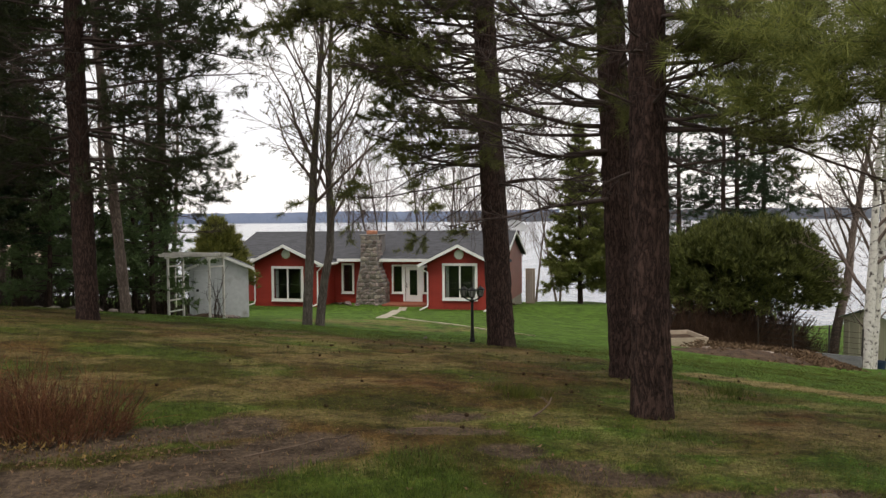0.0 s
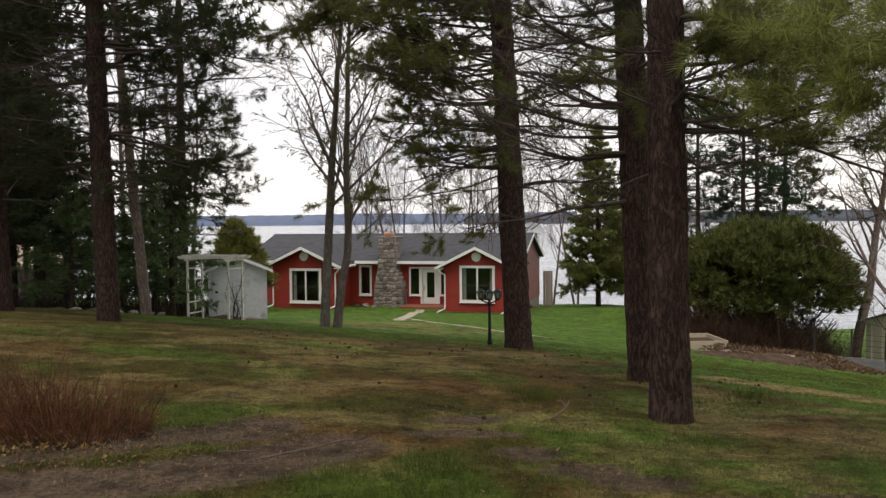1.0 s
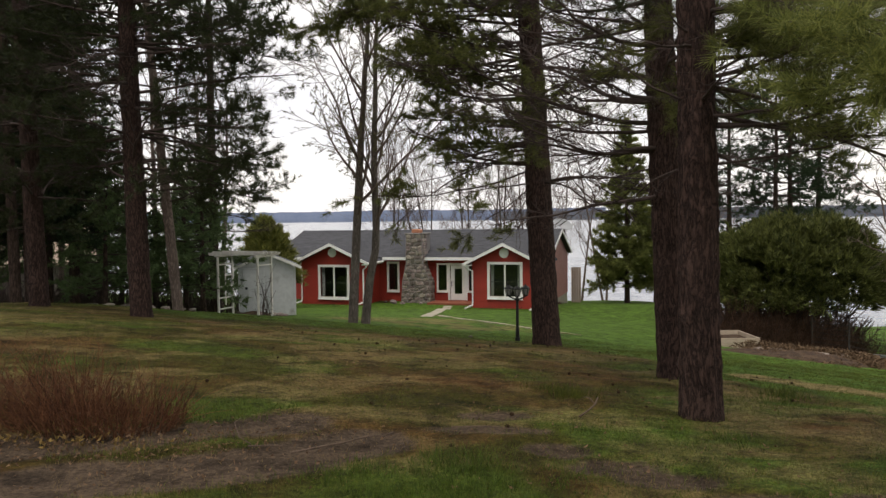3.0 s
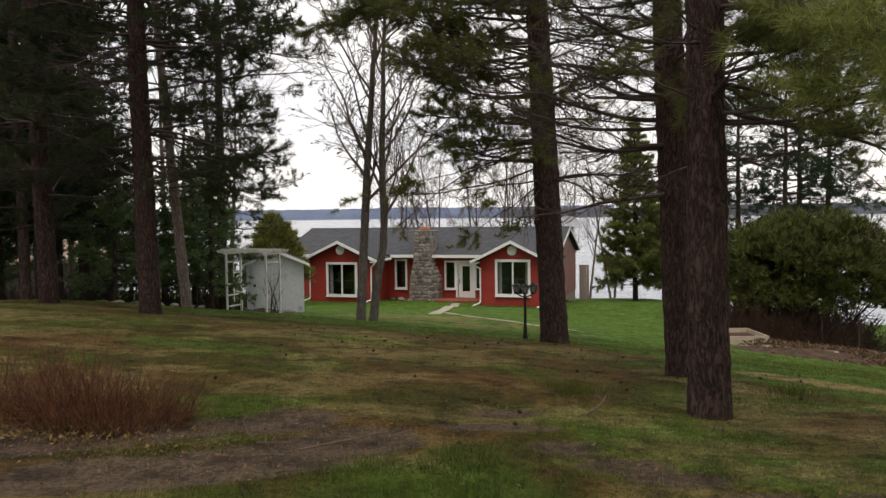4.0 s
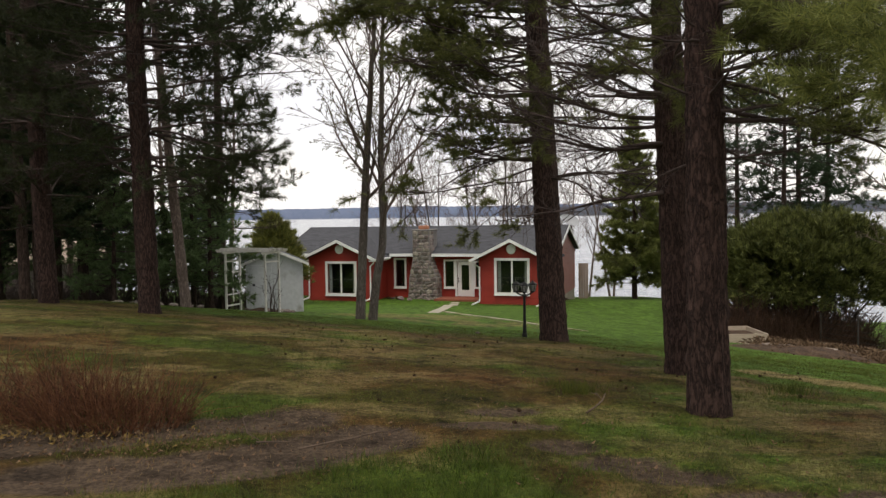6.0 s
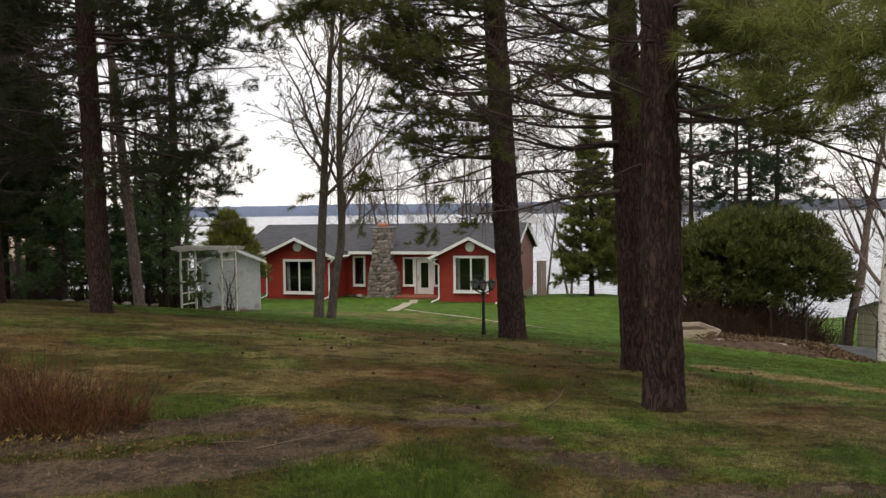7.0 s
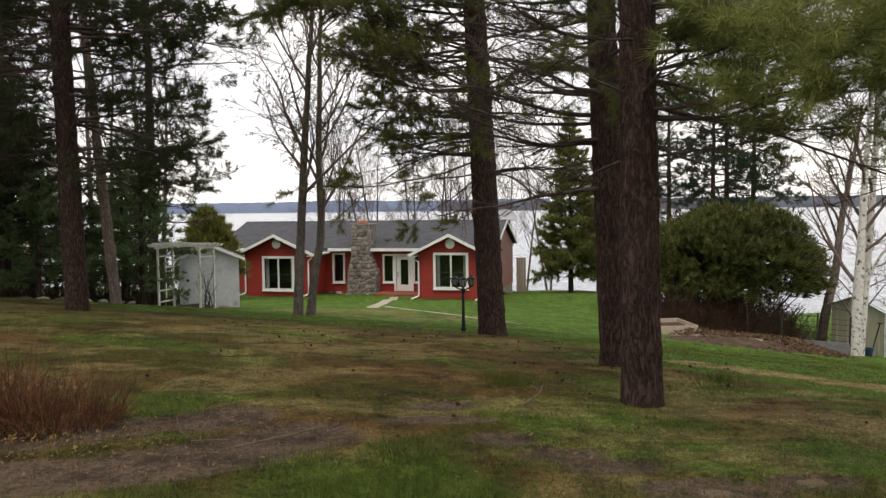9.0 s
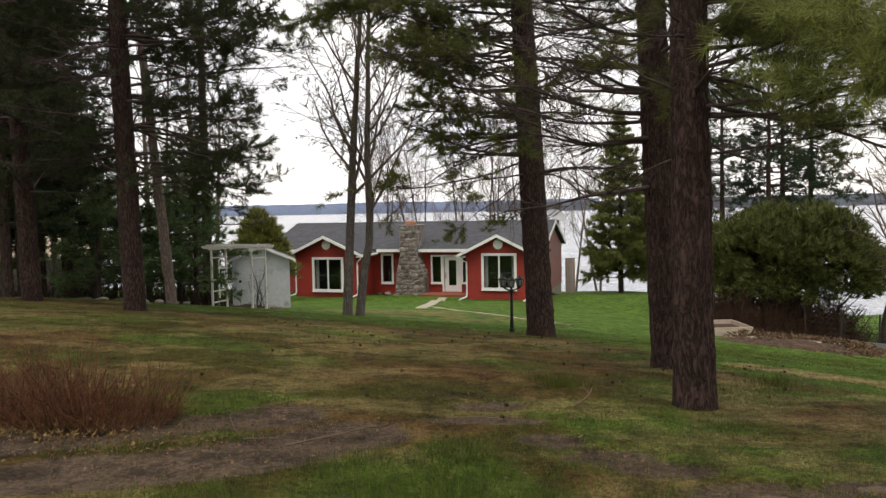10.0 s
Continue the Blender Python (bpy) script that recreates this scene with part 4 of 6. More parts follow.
def build_house():
    h = thing("house", pose(HX, HY, HZ, 0, 0, math.degrees(HT)), "red lap-sided bungalow with white trim, dark shingle roof and stone chimney", "house")
    XL, XR, D, EV, RZ, RY = -11.7, 5.30, 7.6, 2.60, 4.06, 3.8
    W = -2.4
    # main walls
    door = (-0.50, 0.46, 0.13, 2.19)
    nwin, sl1, sl2 = (-4.36, -3.80, 0.68, 2.26), (-1.22, -0.70, 0.70, 2.20), (0.64, 0.86, 0.70, 2.20)
    wingL, wingR = (-8.95, -4.95, 0.0, 2.5), (1.50, 5.10, 0.0, 2.5)
    part("wall", wall_x(XL, XR, 0, EV, 0, 0.16, [nwin, sl1, sl2, door, wingL, wingR]), M_RED, h)
    part("wall", wall_x(XL, XR, 0, EV, D - 0.16, D, [(-7, -4, 0.3, 2.2), (-1, 2.5, 0.3, 2.2)]), M_RED, h)
    gable = [(0.16, 0), (D - 0.16, 0), (D - 0.16, EV), (D / 2, RZ - 0.12), (0.16, EV)]
    part("wall", Shape().prism(gable, "x", XL, XL + 0.16), M_RED, h)
    side_window = (1.3, 2.1, 1.25, 2.25)
    sw = Shape()
    sw.box(XR - 0.16, XR, 0.16, side_window[0], 0, EV)
    sw.box(XR - 0.16, XR, side_window[1], D - 0.16, 0, EV)
    sw.box(XR - 0.16, XR, side_window[0], side_window[1], 0, side_window[2])
    sw.box(XR - 0.16, XR, side_window[0], side_window[1], side_window[3], EV)
    sw.prism([(0.16, EV), (D - 0.16, EV), (D / 2, RZ - 0.12)], "x", XR - 0.16, XR)
    part("wall", sw, M_SIDE, h, "weathered brown-red end wall")
    part("floor_slab", Shape().box(XL + 0.16, XR - 0.16, 0.16, D - 0.16, 0.0, 0.12), M_DARK_ROOM, h)
    part("room_ceiling", Shape().box(XL + 0.16, XR - 0.16, 0.16, D - 0.16, EV - 0.1, EV), M_DARK_ROOM, h)
    part("partition", Shape().box(XL + 0.16, XR - 0.16, 4.2, 4.3, 0.12, EV - 0.1), M_DARK_ROOM, h)
    part("foundation", Shape().box(XL + 0.03, XR - 0.03, 0.03, D - 0.03, -1.1, -0.004), M_CONCRETE, h, "grey concrete foundation")
    # wings
    for x0, x1, win in ((-8.95, -4.95, (-7.72, -6.0, 0.45, 2.18)), (1.50, 5.10, (2.50, 4.18, 0.66, 2.40))):
        mid = (x0 + x1) / 2
        part("wall", wall_x(x0, x1, 0, 2.5, W, W + 0.16, [win]), M_RED, h)
        part("gable_wall", Shape().prism([(x0, 2.5), (x1, 2.5), (mid, 3.42)], "y", W, W + 0.16), M_RED, h)
        for a in (x0, x1 - 0.16):
            part("wall", Shape().box(a, a + 0.16, W + 0.16, 0.0, 0, 2.5), M_RED, h)
        part("wing_floor", Shape().box(x0 + 0.16, x1 - 0.16, W + 0.16, 0.16, 0.0, 0.12), M_DARK_ROOM, h)
        part("wing_ceiling", Shape().box(x0 + 0.16, x1 - 0.16, W + 0.16, 0.16, 2.42, 2.5), M_DARK_ROOM, h)
        cx = (win[0] + win[1]) / 2
        window(h, *win, W, [(cx, 0.08)] + [], [(win[2] + 0.80, 0.03)], 0.14, curtain=0.18)
        # gable roof, running back into the main roof
        half, ez, pz = (x1 - x0) / 2 + 0.38, 2.38, 3.46
        for sgn in (-1, 1):
            poly = [(mid, pz), (mid + sgn * half, ez), (mid + sgn * half, ez + 0.11), (mid, pz + 0.13)]
            part("gable_roof", Shape().prism(poly, "y", W - 0.36, 2.2), M_SHINGLE, h)
            rake = [(mid, pz - 0.05), (mid + sgn * (half + 0.03), ez - 0.06), (mid + sgn * (half + 0.03), ez + 0.10), (mid, pz + 0.12)]
            part("rake_board", Shape().prism(rake, "y", W - 0.42, W - 0.363), M_WHITE, h)
            part("soffit", Shape().box(mid + sgn * half - (0.36 if sgn > 0 else 0), mid + sgn * half + (0 if sgn > 0 else 0.36), W - 0.36, -0.5, ez - 0.06, ez - 0.004), M_WHITE, h)
            gut = Shape().tube([(mid + sgn * (half + 0.05), W - 0.4, ez + 0.04), (mid + sgn * (half + 0.05), -0.5, ez + 0.04)], [0.06, 0.06], 8)
            part("gutter", gut, M_WHITE, h)
        vent = Shape()
        vent.tube([(mid, W - 0.05, 3.02), (mid, W - 0.005, 3.02)], [0.25, 0.27], 24)
        v = part("gable_vent", vent, M_WHITE, h, "round white louvred gable vent")
        for k in range(4):
            part("louvre", Shape().box(mid - 0.19, mid + 0.19, W - 0.075, W - 0.052, 2.86 + k * 0.09, 2.89 + k * 0.09), M_WHITE, v)
        # downspouts at the wing's front corners
        for dx, sgn in ((x0 + 0.03, -1), (x1 - 0.03, 1)):
            ds = Shape().tube([(dx + sgn * 0.34, W - 0.34, ez - 0.02), (dx + sgn * 0.30, W - 0.30, ez - 0.16), (dx, W - 0.05, ez - 0.34), (dx, W - 0.05, 0.30), (dx, W - 0.12, 0.16), (dx - 0.25, W - 0.75, 0.04)], [0.045] * 6, 8)
            part("downspout", ds, M_WHITE, h)
    # main roof
    slope = (RZ - EV) / (RY + 0.5)
    for ya, yb in ((-0.5, RY), (D + 0.5, RY)):
        s = Shape()
        roof_slab(s, XL - 0.4, XR + 0.22, ya, EV - 0.06, yb, RZ)
        part("roof", s, M_SHINGLE, h, "dark grey asphalt shingles")
    part("ridge_cap", Shape().prism([(RY - 0.16, RZ + 0.09), (RY, RZ + 0.17), (RY + 0.16, RZ + 0.09)], "x", XL - 0.4, XR + 0.22), M_SHINGLE, h)
    for xe in (XL - 0.43, XR + 0.222):
        for ya in (-0.5, D + 0.5):
            part("rake_board", Shape().prism([(ya, EV - 0.12), (RY, RZ - 0.05), (RY, RZ + 0.15), (ya, EV + 0.09)], "x", xe, xe + 0.028), M_WHITE, h)
    for a, b_ in ((XL - 0.4, -9.4), (-4.55, 1.1)):
        part("fascia", Shape().box(a, b_, -0.56, -0.505, EV - 0.10, EV + 0.07), M_WHITE, h)
        part("soffit", Shape().box(a, b_, -0.5, -0.01, EV - 0.10, EV - 0.07), M_WHITE, h)
    # front openings
    window(h, *nwin, 0, [], [], 0.12)
    window(h, *sl1, 0, [], [], 0.10)
    window(h, *sl2, 0, [], [], 0.08)
    d = part("front_door", wall_x(door[0] + 0.02, door[1] - 0.02, door[2], door[3] - 0.02, 0.03, 0.08, [(-0.24, 0.22, 0.50, 1.98)]), M_WHITE, h, "white front door with tall oval-lit glass")
    part("door_glass", Shape().box(-0.24, 0.22, 0.05, 0.058, 0.50, 1.98), M_GLASS, d).visible_shadow = False
    part("door_handle", Shape().tube([(-0.40, -0.03, 0.95), (-0.40, -0.03, 1.25)], [0.018, 0.018], 8).tube([(-0.40, 0.03, 1.0), (-0.40, -0.03, 1.0)], [0.014, 0.014], 6), M_BLACK, d, "black door handle")
    fr = Shape()
    fr.box(door[0] - 0.12, door[0], -0.04, 0.12, 0.13, 2.31).box(door[1], door[1] + 0.09, -0.04, 0.12, 0.13, 2.31).box(door[0], door[1], -0.04, 0.12, 2.19, 2.31)
    part("door_frame", fr, M_WHITE, h)
    m = Matrix.Translation((XR, 0, 0)) @ Matrix.Rotation(radians(90), 4, "Z")
    window(h, *side_window, 0.0, [], [(1.75, 0.03)], 0.08, m)
    # porch deck of boards, with a fascia
    deck = new("deck")
    deck.parent = h
    for k in range(9):
        part("deck_board", Shape().box(-1.45, 1.45, -1.40 + k * 0.155, -1.40 + k * 0.155 + 0.14, 0.06, 0.10), M_DECK, deck)
    part("deck_fascia", Shape().box(-1.47, 1.47, -1.44, -1.405, -0.10, 0.105), M_DECK, deck)
    # chimney: battered fieldstone base, narrow shaft, clay flue
    core = Shape()
    core.prism([(-3.32, -0.3), (-1.45, -0.3), (-1.50, 1.25), (-1.92, 2.30), (-1.96, 4.02), (-2.96, 4.02), (-2.98, 2.30), (-3.22, 1.25)], "y", -0.80, -0.02)
    core.box(-2.96, -1.96, -0.02, 0.7, 2.6, 4.02)
    ch = part("chimney", core, M_MORTAR, h, "grey fieldstone chimney widening to its base")
    part("chimney_cap", Shape().box(-3.02, -1.90, -0.86, 0.76, 4.02, 4.10, cut=0.02), M_MORTAR, ch)
    part("flue", Shape().box(-2.72, -2.22, -0.45, 0.15, 4.10, 4.32, cut=0.04), M_CLAY, ch, "orange clay flue tile")
    rng = np.random.default_rng(5)
    stones = []
    for k in range(7):
        bm = bmesh.new()
        bmesh.ops.create_icosphere(bm, subdivisions=1, radius=1.0)
        for v in bm.verts:
            q = v.co
            v.co = Vector((math.copysign(abs(q.x) ** 0.7, q.x), q.y * 0.5, math.copysign(abs(q.z) ** 0.7, q.z))) * rng.uniform(0.85, 1.12)
        me = bpy.data.meshes.new("stone")
        bm.to_mesh(me)
        bm.free()
        me.materials.append(M_STONE)
        stones.append(me)
    z = -0.05
    while z < 3.95:
        row = rng.uniform(0.12, 0.32)
        lo = np.interp(z + row / 2, [-0.3, 1.25, 2.3, 4.0], [-3.32, -3.22, -2.98, -2.96])
        hi = np.interp(z + row / 2, [-0.3, 1.25, 2.3, 4.0], [-1.45, -1.50, -1.92, -1.96])
        x = lo
        while x < hi - 0.06:
            wd = min(rng.uniform(0.13, 0.50), hi - x)
            o = new("stone", stones[rng.integers(7)])
            o.parent = ch
            o.matrix_local = Matrix.LocRotScale(((x + wd / 2), -0.80 + rng.uniform(-0.02, 0.02), z + row / 2), Euler((rng.uniform(-0.15, 0.15), rng.uniform(-0.38, 0.38), 0)), (wd / 2 * 0.98, rng.uniform(0.10, 0.17), row / 2 * rng.uniform(0.9, 1.25)))
            x += wd
        for side_x in (lo, hi):
            y = -0.72
            while y < -0.1:
                wd = rng.uniform(0.18, 0.32)
                o = new("stone", stones[rng.integers(7)])
                o.parent = ch
                o.matrix_local = Matrix.LocRotScale((side_x, y + wd / 2, z + row / 2), Euler((0, 0, radians(90))), (wd / 2, 0.10, row / 2))
                y += wd
        z += row
    # dish aerial near the ridge's end
    dish = Shape()
    n = 20
    pts = [(0, 0, 0)] + [(0.62 * math.cos(6.2832 * k / n), 0.42 * math.sin(6.2832 * k / n), 0.13) for k in range(n)] + [(0, 0, -0.02)] + [(0.63 * math.cos(6.2832 * k / n), 0.43 * math.sin(6.2832 * k / n), 0.12) for k in range(n)]
    fs = [(0, 1 + k, 1 + (k + 1) % n) for k in range(n)] + [(n + 1, n + 2 + (k + 1) % n, n + 2 + k) for k in range(n)] + [(1 + k, n + 2 + k, n + 2 + (k + 1) % n, 1 + (k + 1) % n) for k in range(n)]
    dish.add(pts, fs, pose(5.45, 4.4, 4.45, 50, 15, 30))
    di = part("dish_aerial", dish, M_GREY_METAL, h, "grey dish aerial on a mast")
    part("mast", Shape().tube([(5.35, 4.4, 3.7), (5.42, 4.4, 4.42)], [0.025, 0.025], 8), M_GREY_METAL, di)
    # meter box and outlet on the left wall
    part("meter_box", Shape().box(-9.6, -9.35, -0.14, -0.002, 0.9, 1.35, cut=0.02), M_OLD_WHITE, h)
    return h


build_house()
c15, s15 = math.cos(HT), math.sin(HT)


def by_house(lx, ly, lz=0.0):
    return (HX + lx * c15 - ly * s15, HY + lx * s15 + ly * c15, HZ + lz)


screen = thing("privacy_fence", Matrix.Translation(by_house(5.5, 7.9)) @ pose(0, 0, 0, 0, 0, -15), "brown upright-board privacy fence behind the house", "fence")
for k in range(4):
    part("board", Shape().box(k * 0.16, k * 0.16 + 0.15, 0, 0.025, -0.8, 1.6, cut=0.006), M_FENCE_PANEL, screen)
part("rail", Shape().box(0, 0.63, 0.028, 0.07, 0.9, 1.0), M_FENCE_PANEL, screen)


# ---- arbour, sheds, lamp, beds ----
def build_arbour():
    a = thing("garden_arbour", pose(-7.08, 22.6, zg(-7.0, 22.6) - 0.03, 0, 0, -20), "white weathered timber garden arbour with lattice sides", "arbour")
    H, wd, dp = 1.80, 1.46, 0.68
    for sx in (-1, 1):
        px = sx * wd / 2
        for sy in (-1, 1):
            part("post", Shape().box(px - 0.03, px + 0.03, sy * dp / 2 - 0.03, sy * dp / 2 + 0.03, -0.1, H, cut=0.006), M_OLD_WHITE, a)
        if sx < 0:
            part("lattice_upright", Shape().box(px - 0.012, px + 0.012, -0.016, 0.016, 0.30, H - 0.30), M_OLD_WHITE, a)
        for k in range(5) if sx < 0 else (4,):
            z = 0.20 + k * 0.34
            part("lattice_rail", Shape().box(px - 0.018, px + 0.018, -dp / 2 + 0.04, dp / 2 - 0.04, z - 0.02, z + 0.02), M_OLD_WHITE, a)
        part("side_beam", Shape().box(px - 0.03, px + 0.03, -dp / 2 - 0.12, dp / 2 + 0.12, H, H + 0.06), M_OLD_WHITE, a)
    for k in range(7):
        y = -dp / 2 - 0.08 + (dp + 0.16) * k / 6
        tail = [(-wd / 2 - 0.28, H + 0.16), (-wd / 2 - 0.22, H + 0.10), (wd / 2 + 0.22, H + 0.10), (wd / 2 + 0.28, H + 0.16), (wd / 2 + 0.28, H + 0.19), (-wd / 2 - 0.28, H + 0.19)]
        tail = [(u + 0.05 * math.sin(k * 2.1), v - 0.04 + 0.018 * math.sin(k * 1.7 + u)) for u, v in tail]
        part("rafter", Shape().prism(tail, "y", y - 0.018, y + 0.018), M_OLD_WHITE, a)
    w = Wood(77)
    for k in range(9):
        p, e = w.curve((wd / 2 + w.rng.normal(0, 0.08), w.rng.normal(0, 0.2), 0), (w.rng.normal(0, 0.1), 0, 1), w.rng.uniform(0.9, 1.7), 10, 0.16, 0.05)
        w.tube(p, 0.012, 0.005, 5)
        for _ in range(5):
            j = w.rng.integers(2, 9)
            p2, e2 = w.curve(p[j], w.rng.normal(0, 1, 3), 0.35, 4, 0.2)
            w.tube(p2, 0.005, 0.002, 3)
    vine = new("climbing_vine", w.branch_mesh("climbing_vine", M_TWIG))
    vine.matrix_world = a.matrix_world.copy()
    tagged(vine, "leafless brown climbing vine on the arbour", "vine")


build_arbour()


def build_garden_shed():
    x, y = -6.95, 24.6
    s = thing("garden_shed", pose(x, y, zg(x, y) - 0.03, 0, 0, 18), "small pale painted garden shed with gabled roof", "shed")
    W, D, E, P = 0.89, 1.9, 1.66, 2.04
    part("front_wall", Shape().prism([(-W, 0), (W, 0), (W, E), (0, P), (-W, E)], "y", -0.05, 0.0), M_SHED_WALL, s)
    part("back_wall", Shape().prism([(-W, 0), (W, 0), (W, E), (0, P), (-W, E)], "y", D, D + 0.05), M_SHED_WALL, s)
    for sx in (-1, 1):
        part("side_wall", Shape().box(min(sx * W, sx * (W - 0.05)), max(sx * W, sx * (W - 0.05)), 0.0, D, 0, E), M_SHED_WALL, s)
        poly = [(0, P + 0.02), (sx * (W + 0.2), E - 0.07), (sx * (W + 0.2), E - 0.02), (0, P + 0.08)]
        part("roof", Shape().prism(poly, "y", -0.20, D + 0.2), M_SHINGLE, s)
        rake = [(0, P - 0.01), (sx * (W + 0.22), E - 0.11), (sx * (W + 0.22), E - 0.02), (0, P + 0.08)]
        part("rake_board", Shape().prism(rake, "y", -0.235, -0.202), M_WHITE, s)
        part("corner_board", Shape().box(sx * W - 0.045, sx * W + 0.03, -0.075, -0.052, 0, E - 0.06), M_SHED_WALL, s)
    d = part("door", Shape().box(-0.80, -0.10, -0.085, -0.054, 0.06, 1.60, cut=0.008), M_SHED_WALL, s, "plain plank shed door")
    for z in (0.50, 0.95):
        part("latch", Shape().box(-0.72, -0.64, -0.115, -0.087, z - 0.04, z + 0.04, cut=0.008), M_BLACK, d, "black latch")


build_garden_shed()


def build_steel_shed():
    x, y = 14.72, 23.5
    s = thing("steel_shed", pose(x, y, -3.52, 0, 0, 14), "cream ribbed steel garden shed with pale rusty roof", "shed")
    L, D, E, P = 2.58, 2.2, 1.62, 2.0
    part("foundation", Shape().box(0.03, L - 0.03, 0.03, D - 0.03, -0.6, 0.02), M_CONCRETE, s)
    n = 6
    for k in range(n):
        f = Shape()
        a, b_ = L * k / n, L * (k + 1) / n
        f.prism([(a, 0.02), (a, 0.0), (a + 0.05, -0.025), (a + 0.09, 0.0), (b_, 0.0), (b_, 0.02)], "z", -0.3, E)
        part("wall_panel", f, M_CREAM, s)
    for x0 in (0.0, L - 0.02):
        g = Shape()
        g.prism([(0.02, -0.3), (D, -0.3), (D, E), (D / 2, P), (0.02, E)], "x", x0, x0 + 0.02)
        part("end_wall", g, M_CREAM, s)
    for k in range(5):
        part("wall_rib", Shape().box(-0.022, -0.002, 0.18 + k * 0.44, 0.23 + k * 0.44, 0.02, E - 0.02), M_CREAM, s)
    part("back_wall", Shape().box(0.02, L - 0.02, D - 0.02, D, 0, E), M_CREAM, s)
    for x0 in (-0.03, L - 0.05):
        part("corner_trim", Shape().box(x0, x0 + 0.08, -0.05, -0.027, -0.3, E), M_ROOF_STEEL, s)
    for ya in (-0.12, D + 0.12):
        sl = Shape()
        roof_slab(sl, -0.12, L + 0.12, ya, E - 0.02, D / 2, P + 0.02, 0.03)
        r = part("roof", sl, M_ROOF_STEEL, s)
        for k in range(7):
            rib = Shape()
            roof_slab(rib, k * L / 6 - 0.02, k * L / 6 + 0.02, ya, E + 0.012, D / 2, P + 0.052, 0.02)
            part("roof_seam", rib, M_ROOF_STEEL, r)
    # black tool and tub beside it
    tool = thing("garden_spade", pose(14.05, 23.1, zg(14.05, 23.1), 8, 10, 0), "black-handled garden spade leaning on the steel shed", "spade")
    part("shaft", Shape().tube([(0, 0, 0.25), (0, 0, 1.05)], [0.018, 0.018], 8), M_BLACK, tool)
    part("grip", Shape().tube([(-0.07, 0, 1.08), (0.07, 0, 1.08)], [0.02, 0.02], 8), M_BLACK, tool)
    part("blade", Shape().box(-0.09, 0.09, -0.012, 0.012, 0.0, 0.28, cut=0.005), M_GREY_METAL, tool)
    tub = thing("plastic_tub", pose(13.75, 22.75, zg(13.75, 22.75)) @ Matrix.Scale(0.75, 4), "dark blue plastic tub at the birch's foot", "tub")
    n = 16
    ring = [(r, z) for r, z in ((0.16, 0), (0.21, 0.30), (0.23, 0.30), (0.23, 0.33), (0.19, 0.33), (0.15, 0.04))]
    t = Shape()
    v = [(r * math.cos(6.2832 * k / n), r * math.sin(6.2832 * k / n), z) for r, z in ring for k in range(n)]
    fs = [(i * n + k, i * n + (k + 1) % n, (i + 1) * n + (k + 1) % n, (i + 1) * n + k) for i in range(5) for k in range(n)] + [tuple(range(n)), tuple(range(5 * n, 6 * n))]
    part("body", t.add(v, fs), M_BLUE, tub)


build_steel_shed()


def build_lamp():
    x, y = 0.885, 16.7
    t = thing("lamp_post", pose(x, y, zg(x, y) - 0.03), "black three-lantern garden lamp post on the lawn", "lamp post")
    part("pole", Shape().tube([(0, 0, -0.1), (0, 0, 0.10), (0, 0, 0.12), (0, 0, 0.30), (0, 0, 0.32), (0, 0, 0.98)], [0.06, 0.06, 0.045, 0.042, 0.034, 0.030], 14), M_BLACK, t)
    part("collar", Shape().tube([(0, 0, 0.92), (0, 0, 0.96), (0, 0, 1.0)], [0.03, 0.055, 0.03], 14), M_BLACK, t)
    for k, az in enumerate((-4, 176, 266)):
        c, s = math.cos(radians(az)), math.sin(radians(az))
        R = 0.185
        part("arm", Shape().tube([(0, 0, 0.95), (c * R * 0.5, s * R * 0.5, 0.98), (c * R, s * R, 1.03)], [0.016, 0.016, 0.016], 8), M_BLACK, t)
        head = new("lantern")
        head.parent, head.matrix_local = t, pose(c * R, s * R, 1.03)
        n = 6
        def ringed(rs):
            v = [(r * math.cos(6.2832 * q / n), r * math.sin(6.2832 * q / n), z) for r, z in rs for q in range(n)]
            fs = [(i * n + q, i * n + (q + 1) % n, (i + 1) * n + (q + 1) % n, (i + 1) * n + q) for i in range(len(rs) - 1) for q in range(n)]
            return Shape().add(v, fs + [tuple(range(n)), tuple(range((len(rs) - 1) * n, len(rs) * n))])
        part("base_cup", ringed([(0.03, 0.0), (0.055, 0.02), (0.06, 0.035)]), M_BLACK, head)
        part("lantern_glass", ringed([(0.052, 0.036), (0.088, 0.17)]), M_LAMP_GLASS, head, "dusty lantern glass")
        part("cap", ringed([(0.105, 0.172), (0.10, 0.19), (0.05, 0.225), (0.02, 0.245), (0.012, 0.27)]), M_BLACK, head)
        for q in range(n):
            a = 6.2832 * q / n
            part("glazing_bar", Shape().tube([(0.056 * math.cos(a), 0.056 * math.sin(a), 0.03), (0.092 * math.cos(a), 0.092 * math.sin(a), 0.172)], [0.006, 0.006], 4), M_BLACK, head)


build_lamp()


def build_raised_bed():
    x, y = 6.35, 22.4
    z = zg(7.6, 22.6) - 0.05
    b = thing("raised_bed", pose(x, y, z, 0, 0, 3), "raised garden bed of pale weathered planks filled with soil", "garden bed")
    L, D = 2.0, 1.6
    for k in range(2):
        z0, z1 = k * 0.17, k * 0.17 + 0.165
        for yy in (0, D - 0.04):
            part("plank", Shape().box(0, L, yy, yy + 0.04, z0, z1, cut=0.006), M_PALE_PLANK, b)
        for xx in (0, L - 0.04):
            part("plank", Shape().box(xx, xx + 0.04, 0.042, D - 0.042, z0, z1, cut=0.006), M_PALE_PLANK, b)
    part("soil", Shape().box(0.04, L - 0.04, 0.04, D - 0.04, 0.0, 0.20), M_SOIL, b)


build_raised_bed()


